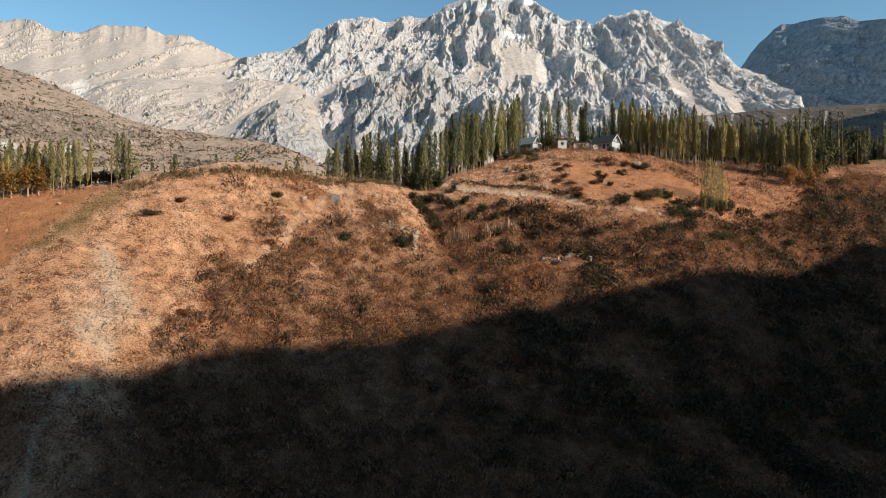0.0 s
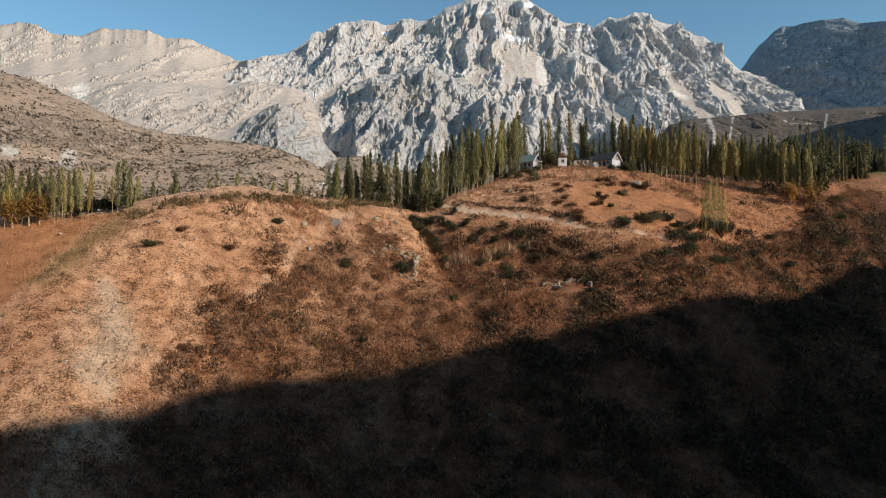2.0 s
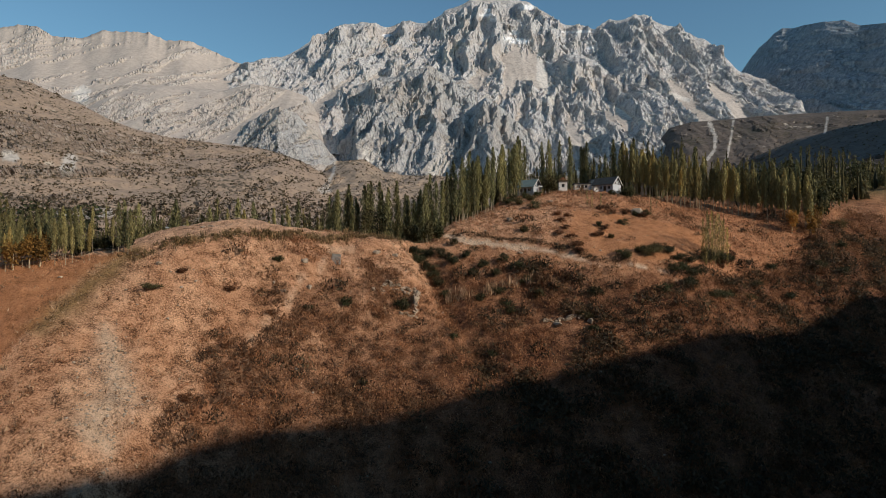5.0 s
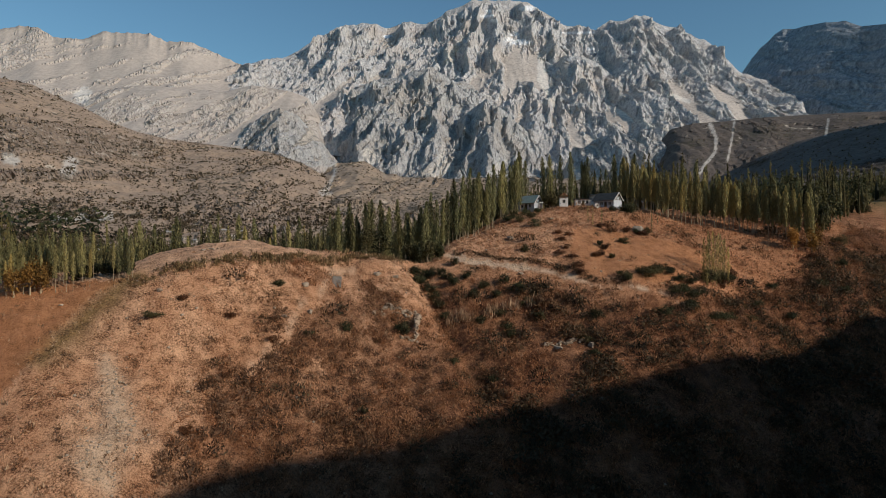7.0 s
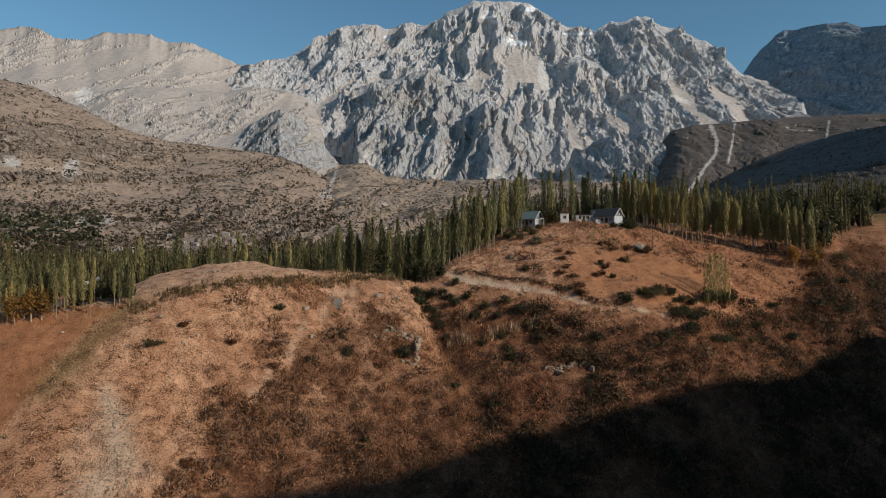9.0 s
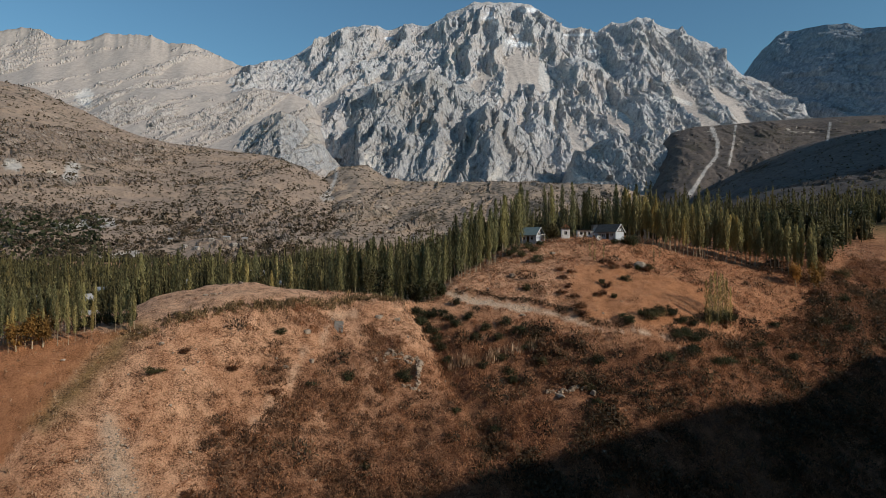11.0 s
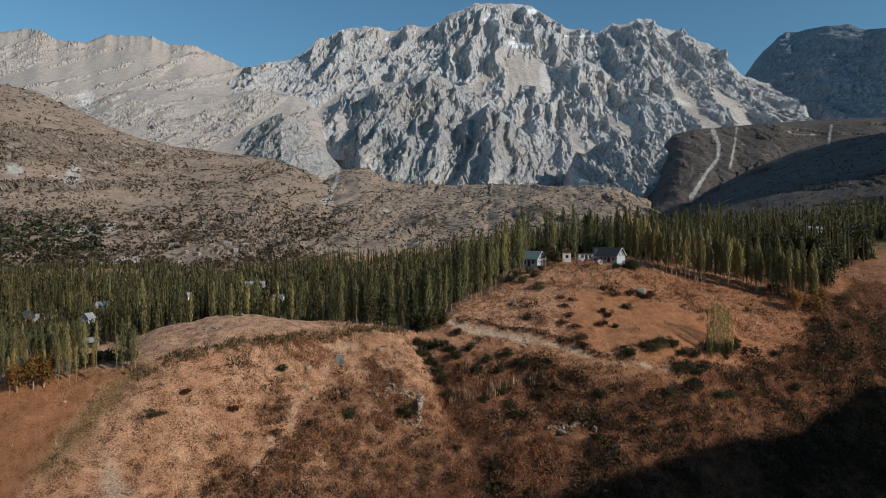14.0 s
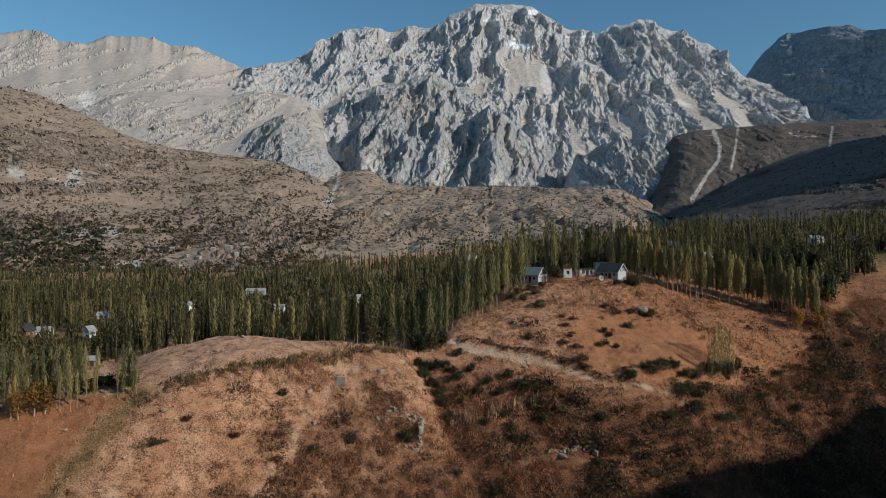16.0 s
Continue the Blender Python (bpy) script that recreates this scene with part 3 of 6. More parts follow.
def massif(name, label, crest, far, base_far, base_rise, mat, relief, grain, seed, depths=None, rows=220, cols=500, power=1.0, crag=30, cell=115, cover=0.7, jag=0.0, snow=None, skirt=(0.72, 1.0), rolling=0.0):
    """A range: crest = bearing and rise (tangents) as seen from the valley, far: the crest's distance; its face falls to base_far."""
    c = np.array(crest)
    b = np.linspace(c[0, 0], c[-1, 0], cols)
    rise = np.interp(b, c[:, 0], c[:, 1])
    d = far * (1 + 0.03 * fbm(b * 6, b * 0 + seed, 3, seed)) * (np.interp(b, *np.array(depths).T) if depths else 1)
    base_far = base_far * (0.5 + 0.5 * d / far)
    zc = 40 + rise * d
    teeth = jag * (ridged(b * d / (7 * jag + 1), b * 0 + seed, 4, seed + 5, 0.6) - 0.5)
    q = np.concatenate([np.linspace(-0.3, 0, 12)[:-1], np.linspace(0, 1, rows)])[:, None]
    k = max(3, cols // 22)
    pad = np.pad(zc, k, mode="edge")
    even = np.convolve(np.convolve(pad, np.ones(k) / k, "same"), np.ones(k) / k, "same")[k:-k]
    zc = zc + (even - zc) * smooth(0.01, 0.2, q)   # the crest's notches fade out down the face
    zb = np.minimum(40 + base_rise * base_far.mean(), zc - 40)
    y = d + np.where(q < 0, -q * 0.7 * far, -q * (d - base_far))
    fall = np.where(q < 0, -q * 1.6, np.abs(q) ** power)
    z = zc - fall * (zc - zb) + teeth * smooth(0.14, 0.0, np.abs(q))
    x = b[None] * np.where(q < 0, d, y)
    hold = smooth(-0.02, 0.10, q) * smooth(1.05, 0.9, q)
    lean = np.clip(1.7 * (0.2 - b), -0.6, 0.9)[None]  # ribs fan out to both sides of the summit
    out, bare = crags(x, z + 0.75 * y if rolling else z * 1.15, lean, grain, relief, cell, crag, cover, q, seed, skirt, rolling)
    out = out * np.minimum(1, hold + 0.12)
    y, z = y - 0.85 * out * hold, z + 0.6 * out * np.minimum(1, hold + 0.3)
    debris = pale_streaks(x, y, z, TURF_STREAKS if mat in (FOOT, SCRUBBY, SHADED_EARTH) else ROCK_STREAKS)
    ob = part(name, arrays_mesh(name, np.stack([x, y, z], -1).reshape(-1, 3), grid_faces(len(q), cols)[:, ::-1], {"turf": np.broadcast_to(1 - bare, x.shape), **debris, **(snow(x, y, z) if snow else {})}), mat)
    loose = bare[:-1, :-1] + bare[1:, 1:] < 1.0    # debris lies smooth, rock is broken
    ob.data.polygons.foreach_set("use_smooth", loose.ravel())
    return tagged(ob, label, "mountain", kind="structure")


def snow_patches(x, y, z):
    """Old snow lying in a few hollows below the summit (bearing, rise, half width, half height)."""
    lies = np.zeros(x.shape)
    u, e = x / y, (z - 40) / y
    for b, r, w, h in ((0.1257, 0.3396, 0.0187, 0.0047), (0.1061, 0.3442, 0.0094, 0.0037), (0.0715, 0.3835, 0.0131, 0.0037), (0.0808, 0.3761, 0.0075, 0.0037), (0.1388, 0.3966, 0.0150, 0.0047), (0.1154, 0.3536, 0.0075, 0.0037), (0.2230, 0.3555, 0.0281, 0.0023), (0.2417, 0.3283, 0.0075, 0.0028), (-0.0950, 0.3499, 0.0075, 0.0028), (0.0733, 0.3910, 0.0056, 0.0028)):
        wob = 0.5 * fbm(u * 260, e * 260, 3, 33)
        lies = np.maximum(lies, smooth(1.15, 0.75, np.hypot((u - b) / w, (e - r) / h) + wob))
    return {"snow": lies}


def side_mountain():
    """High ground beyond the right edge of the view, whose shade falls on the hill above the wood."""
    u, v = np.meshgrid(np.linspace(-1, 1, 80), np.linspace(-1, 1, 80), indexing="ij")
    x, y = 1500 + 540 * u, 655 + 600 * v
    z = 20 + 680 * np.clip(1 - np.abs(u), 0, 1) * smooth(1.05, 0.35, np.abs(v)) + 70 * (ridged(x / 260, y / 260, 5, 7) - 0.5) * (1 - u * u)
    ob = part("side_mountain", arrays_mesh("side_mountain", np.stack([x, y, z], -1).reshape(-1, 3), grid_faces(80, 80)), CLIFF)
    tagged(ob, "grey rocky mountainside closing the valley", "mountain", kind="structure")


side_mountain()
massif("left_range", "pale hazy limestone range with rounded summits", [(-0.9837, 0.3471), (-0.8341, 0.3611), (-0.7405, 0.3630), (-0.7031, 0.3704), (-0.6750, 0.3658), (-0.6470, 0.3499), (-0.6002, 0.3461), (-0.5674, 0.3592), (-0.5254, 0.3573), (-0.4879, 0.3555), (-0.4599, 0.3424), (-0.4225, 0.3424), (-0.3850, 0.3255), (-0.3383, 0.3040), (-0.3008, 0.2928), (-0.2354, 0.2675)],
       3400, 2300, 0.1927, PALE, 55, 330, 3, rows=105, cols=360, power=0.75, jag=9, crag=20, cell=90, cover=0.26)
massif("summit_massif", "high grey limestone massif with snow patches near the summit", [(-0.4037, 0.2582), (-0.3663, 0.2862), (-0.3289, 0.3050), (-0.2728, 0.3143), (-0.2447, 0.3255), (-0.2260, 0.3349), (-0.2073, 0.3471), (-0.1792, 0.3658), (-0.1325, 0.3704), (-0.0950, 0.3658), (-0.0670, 0.3723), (-0.0296, 0.3704), (-0.0062, 0.3817), (0.0079, 0.3938), (0.0266, 0.4004), (0.0453, 0.4079), (0.1014, 0.4079), (0.1435, 0.4032), (0.1762, 0.3817), (0.1949, 0.3704), (0.2511, 0.3592), (0.2623, 0.3704), (0.2745, 0.3751), (0.2885, 0.3704), (0.3166, 0.3873), (0.3633, 0.3704), (0.4007, 0.3564), (0.4382, 0.3377), (0.4756, 0.3050), (0.4943, 0.2862), (0.5691, 0.2629), (0.6159, 0.2189), (0.6627, 0.1927)],
       3500, 2300, 0.1459, SUMMIT, 95, 300, 17, rows=200, cols=760, power=0.85, jag=28, crag=34, cell=110, cover=0.84, skirt=(0.30, 0.60), snow=snow_patches)
massif("middle_buttress", "grey limestone ridge under the summit", [(0.0640, 0.1366), (0.0827, 0.2114), (0.1061, 0.2629), (0.1482, 0.2862), (0.1949, 0.3124), (0.2277, 0.3190), (0.2511, 0.3068), (0.2791, 0.2769), (0.2978, 0.2413), (0.3446, 0.2301), (0.4101, 0.2329), (0.4288, 0.1974), (0.4662, 0.1366)],
       2950, 2100, 0.0804, SUMMIT, 75, 230, 23, depths=[(0.064, 1.1), (0.204, 0.97), (0.298, 0.97), (0.466, 1.06)], rows=145, cols=290, power=0.85, jag=28, crag=30, cell=95, cover=0.76)
massif("west_buttress", "grey limestone buttress with steep shaded gullies", [(-0.2400, 0.1132), (-0.2167, 0.1272), (-0.1886, 0.1721), (-0.1764, 0.2189), (-0.1512, 0.2629), (-0.1044, 0.2769), (-0.0670, 0.2844), (-0.0202, 0.2956), (0.0079, 0.2769), (0.0453, 0.2675), (0.0827, 0.2208), (0.1061, 0.1740), (0.1388, 0.1085)],
       2650, 1800, 0.0430, CLIFF, 70, 175, 29, depths=[(-0.240, 1.15), (-0.179, 1.08), (-0.142, 0.98), (-0.030, 0.96), (0.139, 1.05)], rows=175, cols=300, power=0.85, jag=18, crag=32, cell=95, cover=0.88)
massif("centre_buttress", "pyramid-shaped grey limestone buttress", [(-0.0950, 0.0945), (-0.0483, 0.1272), (-0.0015, 0.1787), (0.0312, 0.2161), (0.0715, 0.2432), (0.1061, 0.2161), (0.1388, 0.1880), (0.1622, 0.1646), (0.1949, 0.1272), (0.2324, 0.0945)],
       2300, 1700, 0.0337, CLIFF, 62, 160, 31, depths=[(-0.095, 1.14), (0.071, 0.96), (0.232, 1.1)], rows=155, cols=260, power=0.85, jag=16, crag=28, cell=85, cover=0.84)
massif("east_buttress", "low dark limestone cliff above a ravine", [(0.1856, 0.0898), (0.2090, 0.1506), (0.2324, 0.1628), (0.2604, 0.1787), (0.2978, 0.1721), (0.3259, 0.1833), (0.3633, 0.1665), (0.3961, 0.1553), (0.4195, 0.1366), (0.4475, 0.0898)],
       2050, 1650, 0.0337, CLIFF, 55, 150, 33, depths=[(0.186, 1.0), (0.298, 0.97), (0.448, 1.02)], rows=140, cols=260, jag=14, crag=24, cell=75, cover=0.88)
massif("rocky_shelf", "broken limestone shelf below the pale range", [(-0.6470, 0.2161), (-0.6002, 0.2395), (-0.5534, 0.2619), (-0.5066, 0.2675), (-0.4318, 0.2629), (-0.3663, 0.2563), (-0.3196, 0.2675), (-0.2541, 0.2563), (-0.2260, 0.2460), (-0.2080, 0.2150), (-0.1960, 0.1640), (-0.1850, 0.1085)],
       2500, 1800, 0.0992, PALE, 45, 260, 37, rows=120, cols=320, crag=20, cell=70, cover=0.42)
massif("saddle_crag", "small steep crag on the saddle between two ranges", [(-0.3560, 0.2600), (-0.3480, 0.2860), (-0.3400, 0.3020), (-0.3230, 0.3060), (-0.3120, 0.2900), (-0.3000, 0.2700)],
       3300, 3120, 0.2480, CLIFF, 14, 60, 39, depths=[(-0.356, 1.07), (-0.338, 1.03), (-0.324, 0.97), (-0.300, 1.0)], rows=44, cols=56, jag=5, crag=9, cell=40, cover=0.95)
massif("rocky_knoll", "rounded limestone knoll beside a dark ravine", [(-0.4037, 0.1506), (-0.3757, 0.1721), (-0.3383, 0.1927), (-0.3008, 0.2161), (-0.2728, 0.2273), (-0.2447, 0.2161), (-0.2167, 0.1880), (-0.1886, 0.1506), (-0.1652, 0.1272)],
       2100, 1650, 0.0430, CLIFF, 34, 150, 41, depths=[(-0.404, 1.08), (-0.273, 0.97), (-0.165, 1.04)], rows=110, cols=200, jag=8, crag=18, cell=60, cover=0.9)
massif("scrubby_hill", "tan hillside dotted with dark scrub and rock", [(-0.9837, 0.3143), (-0.8341, 0.2909), (-0.7405, 0.2750), (-0.6844, 0.2629), (-0.6470, 0.2442), (-0.6002, 0.2254), (-0.5534, 0.2002), (-0.5066, 0.1833), (-0.4599, 0.1721), (-0.3663, 0.1600), (-0.2915, 0.1506), (-0.2354, 0.1319), (-0.1979, 0.1085), (-0.1605, 0.0804), (-0.1231, 0.0430)],
       1500, 700, -0.0692, SCRUBBY, 30, 240, 43, rows=140, cols=340, crag=12, cell=40, cover=0.26, rolling=0.6)
massif("foothill", "low tan foothills with scattered bushes", [(-0.3663, 0.0524), (-0.2915, 0.1038), (-0.2354, 0.1272), (-0.2073, 0.1066), (-0.1792, 0.1319), (-0.1325, 0.1366), (-0.0950, 0.1132), (-0.0670, 0.1085), (0.0079, 0.1066), (0.1014, 0.1085), (0.1949, 0.1038), (0.2417, 0.1038), (0.2885, 0.0992), (0.3353, 0.0758), (0.3820, 0.0524)],
       1650, 820, -0.0240, FOOT, 42, 260, 47, rows=120, cols=340, crag=6, cell=55, cover=0.12, rolling=0.62)
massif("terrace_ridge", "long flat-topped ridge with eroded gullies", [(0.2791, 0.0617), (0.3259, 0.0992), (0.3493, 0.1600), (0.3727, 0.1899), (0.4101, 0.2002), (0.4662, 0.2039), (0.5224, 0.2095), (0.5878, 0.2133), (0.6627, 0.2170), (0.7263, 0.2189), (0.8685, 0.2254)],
       2000, 1400, 0.0571, SHADED_EARTH, 16, 150, 53, depths=[(0.279, 1.1), (0.382, 1.02), (0.569, 1), (0.868, 0.9)], rows=80, cols=280, crag=4, cell=50, cover=0.10, rolling=0.9)
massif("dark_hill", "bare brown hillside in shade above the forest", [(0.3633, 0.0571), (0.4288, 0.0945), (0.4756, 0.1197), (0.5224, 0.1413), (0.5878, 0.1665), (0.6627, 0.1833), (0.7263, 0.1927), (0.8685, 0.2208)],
       1400, 700, 0.0150, SHADED_EARTH, 20, 280, 59, depths=[(0.363, 1.25), (0.569, 1), (0.726, 0.85), (0.868, 0.75)], rows=75, cols=220, crag=5, cell=60, cover=0.12, rolling=0.7)
massif("far_mountain", "dark rocky mountain in shadow, tinted blue-grey for haze", [(0.4662, 0.2442), (0.4943, 0.2909), (0.5224, 0.3312), (0.5598, 0.3630), (0.5785, 0.3611), (0.5972, 0.3658), (0.6159, 0.3686), (0.6627, 0.3742), (0.6907, 0.3658), (0.7263, 0.3686), (0.8685, 0.3891)],
       3900, 3000, 0.1833, HAZE_ROCK, 60, 300, 61, depths=[(0.466, 1.05), (0.569, 1), (0.726, 0.82), (0.868, 0.7)], rows=95, cols=240, jag=16, crag=18, cover=0.8)

# ---- trees ----
def cards(centres, size, lean, rng, sides=4, width=0.55, outward=None):
    """Small leaf cards round the given centres: random facing, longer along lean."""
    n = len(centres)
    a = rng.normal(size=(n, 3)) + np.asarray(lean)
    a /= np.linalg.norm(a, axis=1)[:, None] + 1e-9
    face = rng.normal(size=(n, 3)) * (1.0 if outward is None else 0.35)
    if outward is not None:                        # leaves face out of the crown
        face += outward / (np.linalg.norm(outward, axis=1)[:, None] + 1e-9)
    b = np.cross(a, face)
    b /= np.linalg.norm(b, axis=1)[:, None] + 1e-9
    s = np.asarray(size).reshape(-1, 1) * rng.uniform(0.7, 1.3, (n, 1))
    if sides == 4:
        v = np.stack([centres - a * s, centres + b * s * width, centres + a * s, centres - b * s * width], 1)
    else:
        v = np.stack([centres - a * s * 0.7 - b * s * width, centres + b * s * 1.2 * width - a * s * 0.35, centres + a * s], 1)
    return v.reshape(-1, 3), np.arange(n * sides).reshape(n, sides)


def poplar_points(n, height, width, rng, low=0.14):
    """Points in a narrow, ragged crown built of upright branches."""
    t = rng.uniform(0, 1, n) ** 0.95
    branch = rng.integers(0, 22, n)
    ang = branch * 2.4 + rng.normal(0, 0.35, n)
    shape = np.clip(np.sin(np.pi * np.clip(t * 0.86 + 0.12, 0, 1)), 0.03, 1) ** 0.7
    wob = 0.65 + 0.5 * np.sin(branch * 1.7 + t * 9)
    r = width * shape * np.clip(wob, 0.25, 1.15) * rng.uniform(0.35, 1, n) ** 0.5
    return np.stack([r * np.cos(ang), r * np.sin(ang), height * (low + (1 - low) * t)], 1)


def trunk_mesh(name, height, radius, rng, limbs=7):
    bm = bmesh.new()
    rings, seg = 7, 7
    sway = rng.normal(0, 0.12, (rings, 2)).cumsum(axis=0) * 0.4
    loops = []
    for i in range(rings):
        f = i / (rings - 1)
        r = radius * (1.25 if i == 0 else 1) * (1 - 0.9 * f)
        loops.append([bm.verts.new((sway[i, 0] * f + r * math.cos(k * 2 * math.pi / seg), sway[i, 1] * f + r * math.sin(k * 2 * math.pi / seg), -0.3 + f * height)) for k in range(seg)])
    for a, b in zip(loops, loops[1:]):
        for k in range(seg):
            bm.faces.new((a[k], a[(k + 1) % seg], b[(k + 1) % seg], b[k]))
    for j in range(limbs):                         # steep limbs close to the stem
        z, ang, ln = height * rng.uniform(0.15, 0.7), rng.uniform(0, 6.28), height * rng.uniform(0.12, 0.2)
        p, q = Vector((0, 0, z)), Vector((math.cos(ang) * ln * 0.3, math.sin(ang) * ln * 0.3, z + ln))
        side = Vector((-math.sin(ang), math.cos(ang), 0)) * radius * 0.28
        out = Vector((math.cos(ang), math.sin(ang), 0)) * radius * 0.28
        base = [bm.verts.new(p + s) for s in (side, out, -side)]
        tip = bm.verts.new(q)
        for k in range(3):
            bm.faces.new((base[k], base[(k + 1) % 3], tip))
    me = bpy.data.meshes.new(name)
    bm.to_mesh(me)
    bm.free()
    return me


def make_tree(name, label, category, height, width, leaves, rng, leafmat, low=0.14, card=0.40, group=""):
    tree = tagged(new(name), label, category, group)
    part("trunk", trunk_mesh("trunk", height * 0.93, 0.0048 * height + 0.02, rng), BARK, tree, "pale slender trunk")
    pts = poplar_points(leaves, height, width, rng, low)
    v, f = cards(pts, card, (0, 0, 2.6), rng, 4, 0.30, pts * (1, 1, 0) + (0, 0, 0.25))
    part("crown", arrays_mesh("crown", v, f), leafmat, tree)
    return tree


def round_points(n, height, width, rng, low=0.2):
    """Points in a broad crown of uneven clumps."""
    k = rng.normal(size=(14, 3))
    k = k / np.linalg.norm(k, axis=1)[:, None] * rng.uniform(0.35, 0.8, (14, 1))
    c = k[rng.integers(0, 14, n)] + rng.normal(0, 0.2, (n, 3))
    c[:, 2] = height * (low + (1 - low) * (0.5 + 0.5 * c[:, 2]))
    c[:, :2] *= width
    return c


rng = np.random.default_rng(21)
MAKES = []
for h, w, n, low in ((15.5, 0.92, 640, 0.26), (17.0, 1.2, 620, 0.28), (13.5, 0.85, 560, 0.27), (16.0, 1.4, 680, 0.14), (18.5, 1.35, 720, 0.14), (14.5, 0.78, 500, 0.32)):
    MAKES.append(make_tree("poplar", "slender green poplar beginning to yellow, in a dense row", "poplar tree", h, w, n, rng, YELLOWING if low > 0.25 and w < 1 else POPLAR, low, group="poplars of the valley wood"))
used = set()


def plant(kind, x, y, scale=1.0):
    m = pose(x, y, gz(x, y) - 0.1, rng.normal(0, 1.2), rng.normal(0, 1.2), rng.uniform(0, 360)) @ Matrix.Scale(scale, 4)
    src = MAKES[kind]
    if kind not in used:
        used.add(kind)
        src.matrix_world = m
        return src
    ob = copy_thing(src, pose(0, 0, 0))
    ob.matrix_basis = m
    return ob


def row_of_poplars(line, step, jitter, kinds, scale):
    for (ax, ay), (bx, by) in zip(line, line[1:]):
        k = max(1, int(math.hypot(bx - ax, by - ay) / step))
        for i in range(k):
            f = (i + rng.uniform(0.1, 0.9)) / k
            plant(int(rng.choice(kinds)), ax + f * (bx - ax) + rng.normal(0, jitter), ay + f * (by - ay) + rng.normal(0, jitter), scale * rng.uniform(0.82, 1.12))


# the stand above the hill field, its front rows
row_of_poplars([(57.3, 197.0), (70.4, 190.0), (82.8, 186.0), (93.0, 182.0), (105.5, 174.0)], 0.75, 0.5, (0, 2, 5), 0.98)
row_of_poplars([(59.4, 201.0), (73.7, 194.0), (86.4, 190.0), (96.7, 186.0), (106.7, 178.0)], 1.5, 0.7, (0, 1, 2, 5), 1.0)
# edge of the wood along the knoll and up to the house
row_of_poplars([(-32.8, 168.0), (-22.2, 165.0), (-12.8, 163.0), (-3.6, 161.0), (2.5, 164.0), (10.6, 172.0), (22.5, 184.0)], 1.15, 0.7, (1, 3, 4), 0.9)
row_of_poplars([(-35.2, 176.0), (-13.5, 172.0), (1.0, 170.0), (11.1, 180.0), (24.4, 192.0)], 2.0, 1.2, (1, 3, 4), 0.98)
# thin row behind the knoll
row_of_poplars([(-90.0, 178.0), (-70.0, 181.0), (-50.0, 183.0), (-38.0, 180.0)], 2.6, 1.6, (1, 5), 1.05)
# behind the houses
row_of_poplars([(27.2, 206.0), (38.4, 204.0), (50.8, 204.0), (60.0, 203.0)], 2.6, 1.6, (3, 4), 0.95)
row_of_poplars([(41.8, 202.0), (49.6, 203.0)], 2.4, 0.9, (4,), 1.0)
# beside the ploughed field
row_of_poplars([(-83.0, 109.6), (-79.5, 110.5), (-73.3, 112.0), (-68.0, 113.4), (-66.0, 114.2)], 1.5, 0.4, (0, 1, 2, 5), 0.56)
row_of_poplars([(-88.0, 113.0), (-81.0, 114.0), (-75.5, 116.0), (-70.0, 118.0)], 1.1, 0.8, (1, 3, 4), 0.55)
row_of_poplars([(-94.0, 119.0), (-87.3, 119.0), (-81.3, 120.0), (-74.1, 122.0)], 1.3, 0.8, (1, 3), 0.55)
for x, y, k, s in ((-63.1, 115.0, 5, 0.5), (-62.6, 116.0, 3, 0.60), (-61.9, 116.5, 3, 0.62), (-60.5, 115.5, 3, 0.55), (-60.0, 116.0, 2, 0.58), (-68.7, 118.0, 5, 0.62)):
    plant(k, x, y, s)


def broad_tree(x, y, height, width, n, leafmat, label, low=0.12, card=0.4):
    r = np.random.default_rng(int(abs(x * 7 + y * 13)))
    tree = tagged(new("tree"), label, "tree")
    part("trunk", trunk_mesh("trunk", height * 0.7, 0.02 * height + 0.03, r, 5), BARK, tree)
    pts = round_points(n, height, width, r, low)
    v, f = cards(pts, card, (0, 0, 0.6), r, 4, 0.5, pts - (0, 0, height * 0.5))
    part("crown", arrays_mesh("crown", v, f), leafmat, tree)
    tree.matrix_world = pose(x, y, gz(x, y) - 0.1, 0, 0, r.uniform(0, 360))
    return tree


OCHRE = leaf_material("ochre_leaves", (0.13, 0.072, 0.021), (0.42, 0.235, 0.062), (0.40, 0.20, 0.05))
DEEP = leaf_material("deep_green_leaves", (0.027, 0.032, 0.015), (0.098, 0.098, 0.040), (0.12, 0.09, 0.035))
for x, y in ((-76.2, 110.9), (-74.6, 111.4), (-75.4, 112.8), (-78.6, 110.0)):
    broad_tree(x, y, 6.5, 2.0, 700, OCHRE, "broad orchard tree in ochre autumn leaf beside the field", 0.08, 0.25)
broad_tree(32.9, 189.0, 6.5, 2.6, 700, DEEP, "dark round conifer-like tree between two houses", 0.05, 0.35)
for x, y, h in ((-7.0, 152.0, 5.0), (-4.2, 154.0, 6.0), (-9.0, 155.0, 5.5), (-1.3, 157.0, 5.0), (-19.8, 152.0, 7.5), (-17.0, 157.0, 9.0)):
    broad_tree(x, y, h, h * 0.33, 650, DEEP, "dark bushy tree at the head of a gully", 0.02, 0.34)
for x, y, h in ((113.3, 205.0, 15), (121.2, 212.0, 17), (123.7, 208.0, 14), (125.8, 205.0, 13), (132.2, 206.0, 11), (123.0, 196.0, 9), (155.4, 232.0, 15), (115.8, 215.0, 15), (165.2, 240.0, 14)):
    broad_tree(x, y, h, h * 0.30, 900, DEEP, "large dark broadleaf tree behind the poplars", 0.05, 0.55)
